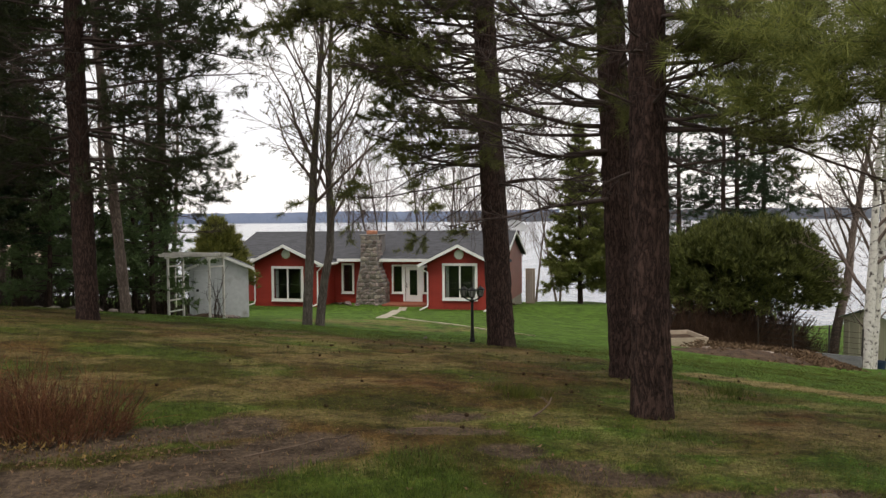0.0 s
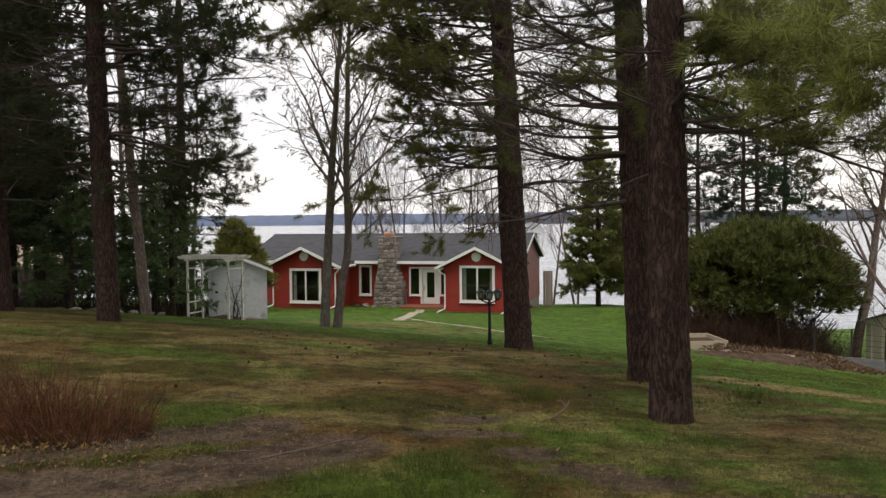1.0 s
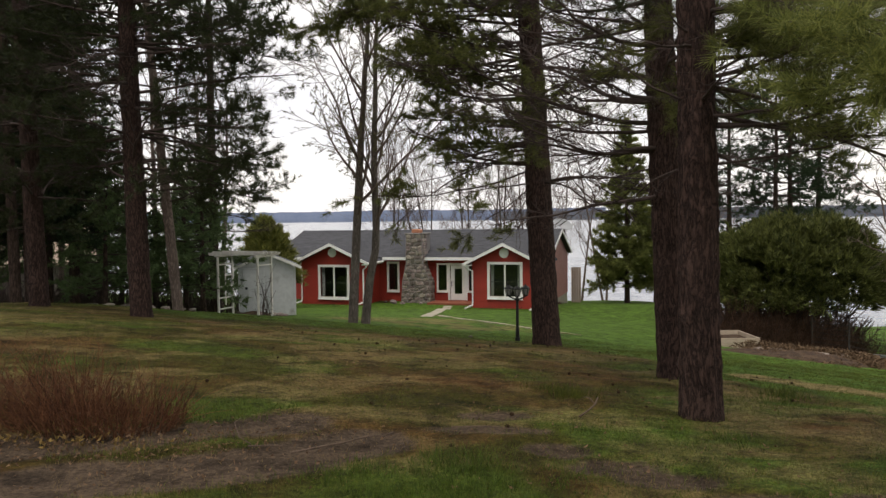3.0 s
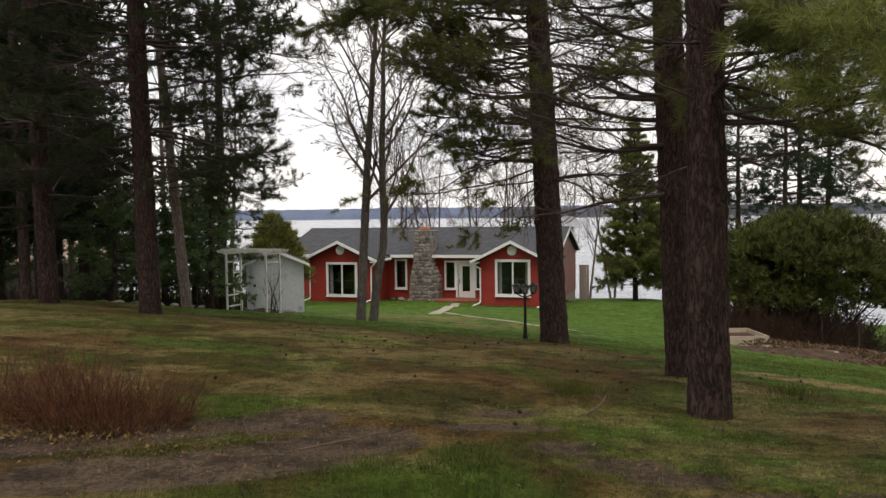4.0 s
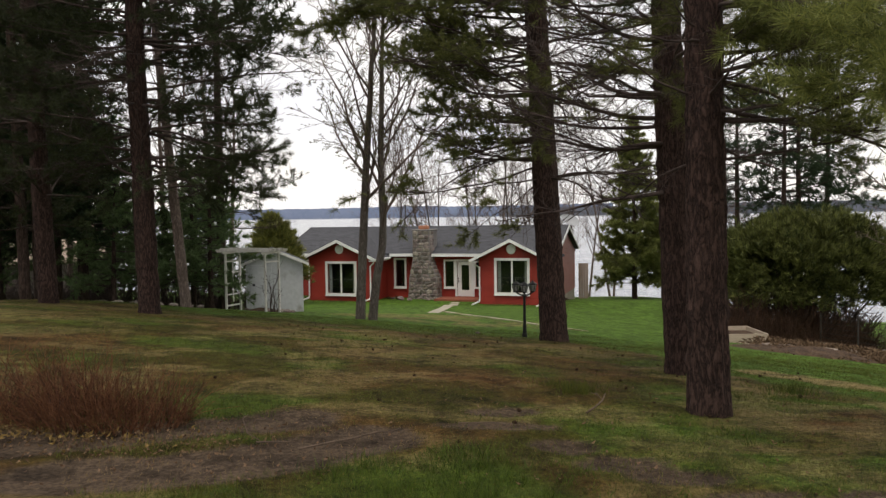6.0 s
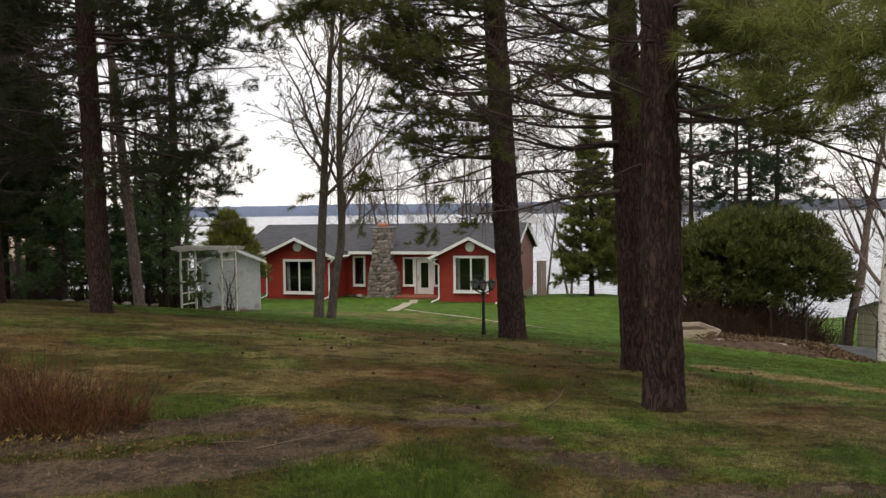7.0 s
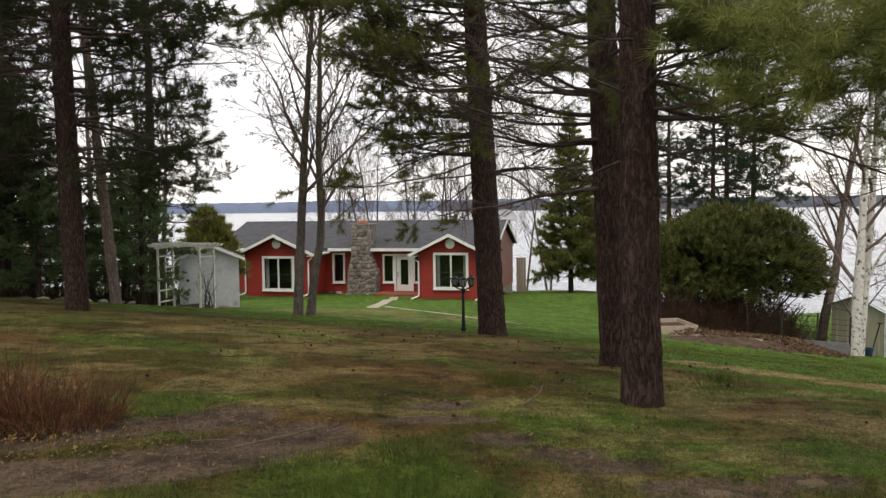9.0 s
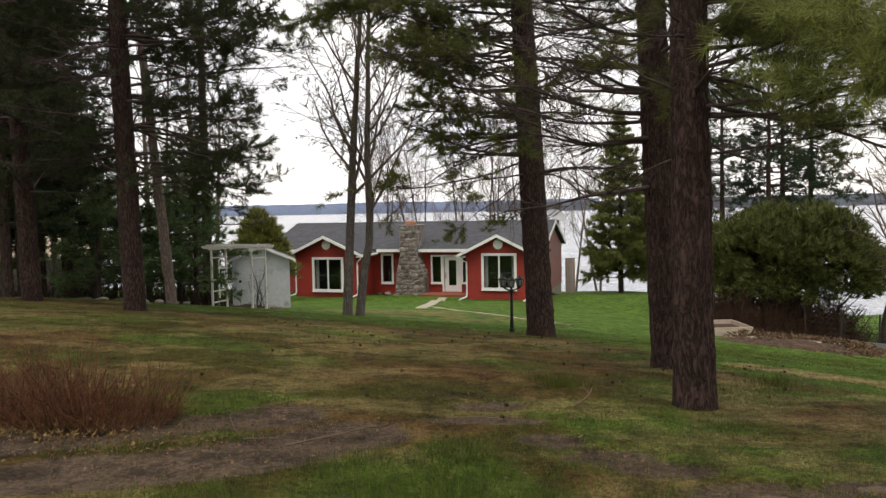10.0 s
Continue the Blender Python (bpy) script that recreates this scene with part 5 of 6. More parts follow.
def build_fence():
    f = thing("wire_fence", Matrix(), "black steel posts with sagging wire mesh beside the garden plot", "fence")
    pts = [(10.6, 24.2), (11.3, 23.3), (11.95, 22.4), (12.55, 21.7)]
    for k, (x, y) in enumerate(pts):
        z = zg(x, y)
        part("post", Shape().tube([(x, y, z - 0.2), (x + 0.02 * (k - 1), y, z + 1.15)], [0.03, 0.026], 8), M_FENCE, f)
    for k in range(3):
        (xa, ya), (xb, yb) = pts[k], pts[k + 1]
        za, zb = zg(xa, ya), zg(xb, yb)
        for q in range(7):
            hgt = 0.08 + q * 0.16
            part("wire", Shape().tube([(xa, ya, za + hgt), ((xa + xb) / 2, (ya + yb) / 2, (za + zb) / 2 + hgt - 0.02), (xb, yb, zb + hgt)], [0.006] * 3, 4), M_FENCE, f)
    e = thing("edging_board", Matrix(), "grey weathered edging board along the wire fence", "board")
    (xa, ya), (xb, yb) = (11.35, 22.9), (12.5, 21.6)
    part("board", Shape().add([(xa, ya, zg(xa, ya) - 0.05), (xb, yb, zg(xb, yb) - 0.05), (xb, yb, zg(xb, yb) + 0.34), (xa, ya, zg(xa, ya) + 0.26), (xa + 0.03, ya + 0.03, zg(xa, ya) - 0.05), (xb + 0.03, yb + 0.03, zg(xb, yb) - 0.05), (xb + 0.03, yb + 0.03, zg(xb, yb) + 0.34), (xa + 0.03, ya + 0.03, zg(xa, ya) + 0.26)],
         [(0, 1, 2, 3), (7, 6, 5, 4), (3, 2, 6, 7), (0, 4, 5, 1), (1, 5, 6, 2), (0, 3, 7, 4)]), M_EDGING, e)


build_fence()


# ---- tall pines ----
def whorls(seed, z0, z1, step, length, thick, green, rise=(-0.12, 0.12), aim=None, lift=0.01, each=(3, 5)):
    """Whorls of limbs between two heights; aim: (azimuth, half width) in degrees to keep to one side."""
    r = np.random.default_rng(seed)
    out = []
    z = z0
    while z < z1:
        for _ in range(r.integers(*each)):
            az = r.uniform(0, 360) if aim is None else aim[0] + r.uniform(-aim[1], aim[1])
            out.append((z + r.normal(0, 0.05), az, length * r.uniform(0.6, 1.15), r.uniform(*rise), lift, thick * r.uniform(0.7, 1.2), green if r.random() < 0.9 else 0))
        z += step * r.uniform(0.75, 1.3)
    return out


def reaching(x, y, start, targets, thick, green=1.0, bare=0.6, fuzz=0.7):
    """Limbs that run from a trunk at (x, y) out to given places, bare but for their tufted ends; start: how far above its end a limb leaves the trunk."""
    z0 = zg(x, y)
    out = []
    for tx, ty, tz in targets:
        flat = math.hypot(tx - x, ty - y)
        out.append((tz + start - z0, math.degrees(math.atan2(ty - y, tx - x)), math.hypot(flat, start), -start / flat, 0.0, thick, green, bare, fuzz))
    return out


pine(2.01, 6.84, "tall pine with thick furrowed dark brown trunk", 11, 15, 0.172, (-0.015, 0),
     whorls(1, 2.25, 4.0, 0.5, 1.3, 0.016, 0.0, each=(2, 4)) + [(2.80, 2, 3.0, -0.42, 0.016, 0.023, 0.0), (3.0, 28, 2.4, 0.02, 0, 0.024, 0.9), (3.2, 330, 2.2, 0.0, 0, 0.024, 0.9)] + whorls(67, 2.7, 4.4, 0.32, 2.1, 0.022, 0.72, aim=(15, 75), each=(3, 5)) + reaching(2.0, 6.84, 0.05, ((2.5, 6.3, 3.3), (2.65, 6.7, 3.05), (2.95, 7.0, 3.4), (2.4, 6.2, 2.95), (2.85, 6.4, 2.75), (3.1, 6.6, 3.2)), 0.016, 1.0, 0.3, 2.2),
     crown_from=4.5, sides=88, per=70, n_wid=0.0046, needle=M_NEEDLE_MID, nodes=0.42, clump=2.0)
pine(2.50, 9.6, "tall pine with dark furrowed trunk and dead lower limbs", 12, 16, 0.197, (-0.048, 0),
     whorls(71, 2.9, 5.2, 0.33, 2.6, 0.030, 0.0, rise=(-0.2, 0.15), aim=(185, 60), each=(2, 4), lift=0.02) + whorls(3, 2.4, 5.4, 0.55, 2.1, 0.030, 0.0, each=(2, 4)) + whorls(4, 4.0, 5.4, 0.45, 2.4, 0.026, 0.3, each=(2, 4)), crown_from=5.4, sides=72, n_wid=0.006, wobble=0.11, nodes=0.45)
pine(1.4, 15.2, "leaning tall pine with spreading green and dead limbs", 13, 17, 0.27, (-0.052, 0),
     reaching(1.3, 15.2, 0.35, ((-3.0, 15.0, 5.3), (-2.8, 15.4, 5.6), (-1.7, 14.8, 5.4), (-1.4, 14.9, 4.3), (-0.7, 15.0, 4.8), (-0.6, 14.8, 3.7), (-3.5, 15.4, 5.3), (-1.1, 15.6, 5.0)), 0.026, 1.0, 0.6, 0.8) + reaching(1.35, 15.2, 0.9, ((-0.4, 14.7, 1.4), (0.4, 14.6, 1.35), (-1.5, 14.9, 2.3)), 0.018, 1.0, 0.82, 0.6) +
          whorls(5, 3.3, 7.2, 0.46, 2.6, 0.032, 0.0, each=(2, 4)) + whorls(6, 4.1, 7.6, 0.36, 3.0, 0.03, 0.75, aim=(205, 70), each=(4, 6)) + [(3.6, 195, 3.8, -0.30, 0.0, 0.022, 0.12), (3.3, 215, 3.0, -0.22, 0.0, 0.02, 0.2), (3.9, 178, 3.4, -0.15, -0.01, 0.022, 0.15), (6.4, 186, 4.7, 0.02, 0.0, 0.036, 0.5), (7.0, 180, 4.6, 0.05, -0.01, 0.036, 0.6), (7.3, 192, 4.9, 0.0, 0.0, 0.034, 0.6)] + whorls(66, 5.0, 7.6, 0.6, 2.6, 0.026, 0.22, aim=(0, 60), each=(2, 3)), crown_from=7.4, sides=56, n_wid=0.009, per=52, needle=M_NEEDLE_MID, nodes=0.5, wobble=0.10)
pine(-6.77, 14.8, "tall pine with dark reddish trunk", 14, 16, 0.200, (-0.019, 0),
     reaching(-6.85, 14.8, 0.3, ((-4.6, 14.8, 5.0), (-4.05, 14.7, 3.7), (-5.1, 14.6, 2.35), (-4.1, 14.9, 2.5), (-4.7, 14.9, 3.1), (-3.9, 14.8, 4.8), (-4.9, 14.3, 5.7)), 0.026, 1.0, 0.62, 0.75) +
          whorls(7, 2.7, 6.3, 0.46, 2.8, 0.032, 0.45, each=(3, 5)) + whorls(72, 5.0, 7.4, 0.42, 2.3, 0.025, 0.75, each=(4, 6)) + [(4.45, 0, 3.5, 0.0, 0.0, 0.034, 0.25), (5.4, 5, 3.4, 0.06, -0.015, 0.034, 0.45), (3.7, -10, 3.0, -0.02, -0.01, 0.03, 0.6), (3.0, 2, 2.7, -0.08, -0.01, 0.03, 0.6), (6.2, -5, 3.4, 0.05, 0, 0.03, 0.6), (2.5, 15, 2.2, -0.08, 0, 0.022, 0.6)], crown_from=6.3, sides=48, n_wid=0.009, per=52, nodes=0.5, wobble=0.10)
pine(-7.51, 18.5, "leaning pine with pinkish grey bark", 15, 13, 0.125, (-0.08, 0),
     whorls(8, 2.8, 6.5, 0.5, 2.2, 0.022, 0.3), crown_from=6.5, sides=28, bark_mat=M_PINK_BARK, n_wid=0.011, per=34)
pine(-9.58, 16.0, "tall pine with dark trunk at the wood's edge", 16, 16, 0.195, (-0.033, 0),
     whorls(9, 2.4, 6.4, 0.48, 2.7, 0.03, 0.5, each=(3, 5)), crown_from=6.4, sides=36, n_wid=0.011, per=44, crown_per=14, crown_limbs=40, nodes=0.5)
pine(-12.0, 19.0, "slim pine with dark trunk at the wood's edge", 17, 15, 0.13, (-0.01, 0),
     whorls(10, 2.0, 7.5, 0.5, 2.5, 0.025, 0.6, each=(3, 5)), crown_from=7.0, sides=24, bark_mat=M_PINE_BARK_FAR, n_wid=0.014, per=30, crown_per=14, crown_limbs=40)
pine(-12.9, 23.5, "pine with dark trunk in the wood", 18, 15, 0.16, (0.01, 0),
     whorls(20, 2.4, 8.5, 0.55, 2.7, 0.025, 0.8, each=(3, 5)), crown_from=8.5, sides=20, bark_mat=M_PINE_BARK_FAR, per=18, n_wid=0.018, n_len=0.16)
pine(-9.4, 26.5, "pine with dark trunk in the wood", 19, 16, 0.17, (0.0, 0),
     whorls(21, 3.0, 9.0, 0.6, 2.6, 0.025, 0.5, each=(2, 4)), crown_from=9.0, sides=20, bark_mat=M_PINE_BARK_FAR, per=18, n_wid=0.018, n_len=0.16)


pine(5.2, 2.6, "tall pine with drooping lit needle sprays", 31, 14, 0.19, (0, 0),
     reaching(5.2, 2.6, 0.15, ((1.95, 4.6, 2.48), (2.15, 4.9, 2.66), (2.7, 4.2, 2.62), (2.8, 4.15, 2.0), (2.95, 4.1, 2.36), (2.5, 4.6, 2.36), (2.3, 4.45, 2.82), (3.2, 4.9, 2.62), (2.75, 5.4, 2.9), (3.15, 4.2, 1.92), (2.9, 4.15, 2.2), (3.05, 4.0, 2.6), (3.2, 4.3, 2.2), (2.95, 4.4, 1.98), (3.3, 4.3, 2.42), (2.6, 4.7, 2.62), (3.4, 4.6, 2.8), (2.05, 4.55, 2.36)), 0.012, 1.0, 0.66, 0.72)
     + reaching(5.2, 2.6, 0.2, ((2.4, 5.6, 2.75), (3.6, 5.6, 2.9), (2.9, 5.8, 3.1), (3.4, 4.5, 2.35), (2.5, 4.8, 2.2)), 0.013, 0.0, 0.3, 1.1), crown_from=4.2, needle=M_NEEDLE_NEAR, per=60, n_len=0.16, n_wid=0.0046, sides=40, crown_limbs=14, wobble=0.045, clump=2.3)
# behind the cedar bush
for k, (x, y, hh) in enumerate(((14.8, 36, 13), (16.6, 37.5, 14), (12.6, 38, 12), (13.4, 34.5, 11))):
    pine(x, y, "dark pine by the lake shore behind the cedar", 40 + k, hh, 0.15, (0.025 * (k % 2) - 0.012, 0), whorls(50 + k, 2.0, 10, 0.48, 2.4, 0.03, 0.72, rise=(-0.2, 0.1)), crown_from=10, needle=M_NEEDLE_DARK,
         per=30, n_wid=0.016, n_len=0.16, crown_limbs=12, bark_mat=M_PINE_BARK_FAR, sides=16, group="shore pines")

# young dense conifers at the wood's edge
for k, (x, y, hh, wd) in enumerate(((-8.75, 23.6, 5.0, 3.7), (-10.1, 25.6, 5.6, 4.0), (-11.2, 24.2, 5.2, 3.8), (-10.6, 20.9, 3.6, 3.0), (-16.5, 24.5, 6.5, 4.4), (-14.0, 27.5, 8.0, 4.6), (-11.5, 29.5, 5.5, 4.4))):
    bushy_conifer(x, y, hh, wd, "young soft-needled pine with green limbs almost to the ground", 60 + k, M_NEEDLE_SOFT, "young conifers at the wood's edge", "young_pine", bottom=0.12)
for k, (x, y, hh, wd) in enumerate(((-12.9, 21.2, 13.0, 4.8), (-15.6, 23.2, 14.0, 5.2), (-14.6, 19.4, 12.0, 4.2), (-18.0, 27.0, 11.0, 5.5), (-17.0, 20.5, 14.0, 5.0), (-13.4, 22.8, 13.0, 4.4))):
    bushy_conifer(x, y, hh, wd, "dark close-grown pine at the wood's edge", 75 + k, M_NEEDLE_DARK, "dark conifers at the wood's edge", "dark_conifer", bottom=0.16, per=13, n_len=0.17, n_wid=0.042, dense=0.8)
bushy_conifer(9.2, 46.5, 11.2, 4.6, "tall yellow-green conifer on the lake bank", 70, M_SHORE_NEEDLE, "shore conifers", "spruce_tree", per=20, n_len=0.24, n_wid=0.04, layers=190, bottom=0.08)
bushy_conifer(11.4, 48.5, 9.0, 4.0, "yellow-green conifer on the lake bank", 71, M_SHORE_NEEDLE, "shore conifers", "spruce_tree", per=16, n_len=0.22, n_wid=0.036, layers=95, bottom=0.10)


def cedar(x, y, width, depth, height, lift, label, seed, material, count, name="cedar_bush", cone=0.0, size=0.22):
    """A clipped-round or conical cedar: upright flat sprays all through an uneven shell, bare stems beneath."""
    t = thing(name, pose(x, y, zg(x, y)), label, "bush")
    w = Wood(seed)
    for k in range(10):
        p, e = w.curve((w.rng.normal(0, width * 0.07), w.rng.normal(0, depth * 0.07), -0.1), (w.rng.normal(0, 0.5), w.rng.normal(0, 0.5), 1), lift + height * 0.6, 7, 0.10, 0.05)
        w.tube(p, 0.07, 0.02, 6)
        for _ in range(6):
            j = w.rng.integers(2, 6)
            p2, e2 = w.curve(p[j], w.rng.normal(0, 1, 3) * [1, 1, 0.4], width * 0.3, 5, 0.15, 0.03)
            w.tube(p2, 0.022, 0.006, 4)
    tagged(part("branchwork", w.branch_mesh("branchwork", M_TWIG), None, t, "dark bare stems"), kind="stuff")
    clumps = count // 16
    u = w.rng.normal(size=(clumps, 3))
    u /= np.linalg.norm(u, axis=1)[:, None]
    u[:, 2] = np.where(u[:, 2] < -0.45, -u[:, 2], u[:, 2])
    lump = 0.66 + 0.62 * fbm(u[:, 0] * 2.4 + seed, u[:, 1] * 2.4, u[:, 2] * 2.4, 3)
    rad = lump * w.rng.uniform(0.5, 1.0, clumps) ** 0.4
    c = np.repeat(u * rad[:, None] * [width / 2, depth / 2, height / 2], 16, 0)
    u = np.repeat(u, 16, 0)
    p = c + w.rng.normal(0, size * 0.75, c.shape) * [1, 1, 0.7] + u * w.rng.uniform(-0.1, 0.25, (len(c), 1))
    if cone:
        p[:, :2] *= (1 - cone * np.clip(p[:, 2:3] / height + 0.5, 0, 1))
    p[:, 2] = np.maximum(p[:, 2] + lift + height / 2, 0.15)
    d = u * 0.75 + [0, 0, 0.45] + w.rng.normal(0, 0.25, u.shape)
    d /= np.linalg.norm(d, axis=1)[:, None]
    v, f = sprays(w.rng, list(zip(p, d)), 11, size, size * 0.17, 0.5, size * 0.5)
    part("crown", big_mesh("crown", v, f, material), None, t, "dense flat green sprays")
    return t


cedar(11.0, 26.6, 5.9, 4.9, 3.65, 0.72, "large rounded cedar bush, dark and bare beneath", 80, M_CEDAR, 10000, size=0.26)
cedar(-11.6, 41.0, 3.9, 3.9, 4.6, 0.2, "yellow-green pointed cedar behind the garden shed", 81, M_CEDAR_GOLD, 2600, "pointed_cedar", 0.52, 0.34)

# ---- bare broadleaf trees ----
bare_tree([(-0.05, 0, 9.5, 0.045, 0, 0.125), (0.25, 0.15, 9.0, 0.055, 0.0, 0.115, ((0, 0), (1.2, 0.08), (2.1, 0.24), (3.9, 0.10), (6.1, 0.08), (9, 0.1)))], -3.21, 19.5, "twin-stemmed grey-barked tree just coming into bud", 90, M_GREY_BARK, M_BARE_TWIG, "", "budding_tree", 5, buds=M_BUD, spread=0.72, fork_from=0.2, kids=(16, 7, 5, 3), least=0.006)
bare_tree([(0, 0, 9, 0.058, 0, 0.155), (0.30, 0.25, 9, 0.085, 0, 0.15), (0.2, 0.3, 4.4, 0.10, 0, 0.075, ((0, 0), (1.9, 0.1), (2.9, 0.5), (3.6, 1.0), (4.4, 1.6)))], 12.8, 21.9, "twin-stemmed white birch with peeling bark and black marks", 91, M_BIRCH, M_BARE_TWIG, "", "birch_tree", 5, fork_from=0.14, kids=(10, 6, 4, 3), spread=0.85, least=0.009)
bare_tree([(0, 0, 8.5, 0.10, 0, 0.165, ((0, 0), (1.3, 0.03), (2.7, 0.24), (4.2, 0.18), (6.2, 0.3), (9, 0.3)))], 14.0, 26.0, "leaning bare tree with grey bark", 93, M_PINK_BARK, M_BARE_TWIG, "", "bare_tree", 5, fork_from=0.3, kids=(10, 6, 4, 3), spread=0.7, least=0.004)
bare_tree([(0, 0, 5, -0.25, 0, 0.12), (0.3, 0, 5, 0.1, 0, 0.1)], 21.5, 29.0, "spreading leafless tree beyond the steel shed", 94, M_GREY_BARK, M_BARE_TWIG, "", "bare_tree", 5, spread=0.85, fork_from=0.12, kids=(11, 7, 5, 3), least=0.010)
for k, (x, y, hh, stems) in enumerate(((-3.6, 56, 14, 3), (-1.2, 57, 13, 2), (1.5, 57, 14, 3), (4.2, 57, 13, 3), (7.2, 54, 9, 1), (-6.5, 56, 11, 2), (9.0, 54, 12, 2), (15.5, 50, 11, 2), (6.2, 57, 14, 2))):
    r = np.random.default_rng(200 + k)
    bare_tree([(r.normal(0, 0.3), r.normal(0, 0.3), hh * r.uniform(0.8, 1.1), r.normal(0, 0.09), 0, 0.085) for _ in range(stems)], x, y, "slim leafless grey tree on the lake bank", 100 + k, M_PINK_BARK if k in (4, 6) else M_GREY_BARK, M_BARE_TWIG, "bare trees on the lake bank", "bare_tree", 4, sides=10, kids=(13, 8, 6), fork_from=0.2, spread=0.65, least=0.010)
for k, (x, y, hh) in enumerate(((-11.0, 30, 11), (-13.5, 31, 12), (-17, 30, 11))):
    bare_tree([(0, 0, hh, 0.02 * (k - 1), 0, 0.13), (0.5, 0.3, hh * 0.9, 0.06, 0, 0.1)], x, y, "leafless grey tree in the wood", 120 + k, M_PINK_BARK, M_BARE_TWIG, "bare trees in the wood", "bare_tree", 4, sides=10, kids=(12, 7, 5), least=0.008)


# ---- low growth and ground things ----
def brush(name, cx, cy, rx, ry, count, tall, label, seed, material, thick=0.004, lean=0.25, category="shrub", clumps=6):
    """A thicket of dead stems with side twigs, in clumps."""
    z0 = zg(cx, cy)
    t = thing(name, pose(cx, cy, z0), label, category)
    for c in range(clumps):
        w = Wood(seed * 10 + c)
        r = w.rng
        for _ in range(count // clumps):
            a, q = 6.283 * (c + r.random()) / clumps, math.sqrt(r.random())
            x, y = q * rx * math.cos(a), q * ry * math.sin(a)
            h = tall * r.uniform(0.25, 1.15) * (1.05 - 0.55 * q * q) * (0.95 + 0.85 * noise.noise(Vector((cx + x, cy + y, seed * 0.37)) * 3.2))
            p, e = w.curve((x, y, zg(cx + x, cy + y) - z0 - 0.03), (x / rx * lean + r.normal(0, 0.24), y / ry * lean + r.normal(0, 0.24), 1), h, 4, 0.17)
            w.tube(p, thick, thick * 0.4, 3)
            for _ in range(3):
                j = r.integers(1, 4)
                p2, e2 = w.curve(p[j], e * 0.6 + r.normal(0, 0.6, 3), h * r.uniform(0.15, 0.45), 2, 0.2)
                w.tube(p2, thick * 0.55, thick * 0.25, 3)
        tagged(part("stem_clump", w.branch_mesh("stem_clump", material), None, t), kind="stuff")
    return t


brush("dead_shrub", -3.02, 5.75, 0.66, 0.45, 950, 0.60, "low thicket of red-brown leafless stems", 300, M_STEM, 0.0032, 0.5)
brush("dead_shrub", -3.95, 5.7, 0.60, 0.45, 560, 0.58, "low thicket of red-brown leafless stems", 301, M_STEM, 0.0032, 0.7)
brush("undergrowth", 9.7, 25.0, 3.1, 0.9, 2200, 1.5, "brown dead undergrowth beneath the cedar bush", 302, M_UNDERGROWTH, 0.011, category="undergrowth")
brush("undergrowth", 11.0, 28.4, 3.3, 1.0, 800, 2.3, "tall brown dead undergrowth behind the cedar bush", 304, M_TWIG, 0.034, category="undergrowth")
brush("undergrowth", -14.0, 28.5, 6.5, 1.2, 900, 1.7, "grey-brown leafless thicket behind the wood's edge", 305, M_TWIG, 0.022, category="undergrowth")
brush("undergrowth", -20.5, 31.0, 6.0, 1.2, 600, 2.0, "grey-brown leafless thicket in the wood", 306, M_TWIG, 0.03, category="undergrowth")
brush("undergrowth", 12.2, 25.4, 1.5, 0.8, 560, 1.35, "brown dead undergrowth beside the wire fence", 303, M_UNDERGROWTH, 0.008, category="undergrowth")


def scatter_blades(name, count, x0, x1, y0, y1, keep, tall, wide, material, label, seed):
    """Grass blades as one sheet of stuff, thinning with distance; keep(x, y) gives the chance that one grows."""
    r = np.random.default_rng(seed)
    y = y0 + (y1 - y0) * r.random(count) ** 1.7
    x = (x0 + (x1 - x0) * r.random(count)) * (y / y1) + 0.4
    ok = r.random(count) < keep(x, y)
    x, y = x[ok], y[ok]
    n = len(x)
    z = ground_z(x, y) + (fbm(x * 1.3, y * 1.3, 1.0) - 0.5) * 0.07 + (fbm(x * 7, y * 7, 2.0, 3) - 0.5) * 0.035 - 0.012
    a = r.uniform(0, 6.283, n)
    h = tall * r.uniform(0.4, 1.15, n) * (0.65 + 0.7 * fbm(x * 1.7, y * 1.7, 6.0))
    wd = wide * (0.7 + 0.06 * y)
    base = np.stack([x, y, z], -1)
    side = np.stack([np.cos(a), np.sin(a), np.zeros(n)], -1) * wd[:, None] / 2
    tip = base + np.stack([r.normal(0, 0.45, n) * h, r.normal(0, 0.45, n) * h, h], -1)
    v = np.stack([base - side, base + side, tip], 1).reshape(-1, 3)
    ob = new(name, big_mesh(name, v, np.arange(3 * n).reshape(-1, 3), material))
    tagged(ob, label, "grass", kind="stuff")


def green_keep(x, y):
    soil, litter, straw, lush = cover(x, y)
    return np.clip((1 - soil * 1.1) * (1.0 - litter * 1.25) * (1 - straw * 0.8) * (0.55 + 0.6 * lush), 0, 1)


def dry_keep(x, y):
    soil, litter, straw, lush = cover(x, y)
    return np.clip((1 - soil * 0.85) * (0.25 + litter * 0.3 + straw * 0.7) * (1 - 0.55 * lush), 0, 1)


scatter_blades("grass", 420000, -13, 14, 3.0, 19, green_keep, 0.046, 0.0042, M_GRASS, "short spring grass, green in patches", 400)
scatter_blades("dry_grass", 230000, -13, 14, 3.0, 19, dry_keep, 0.036, 0.0034, M_GRASS_DRY, "flattened straw-coloured dead grass", 401)


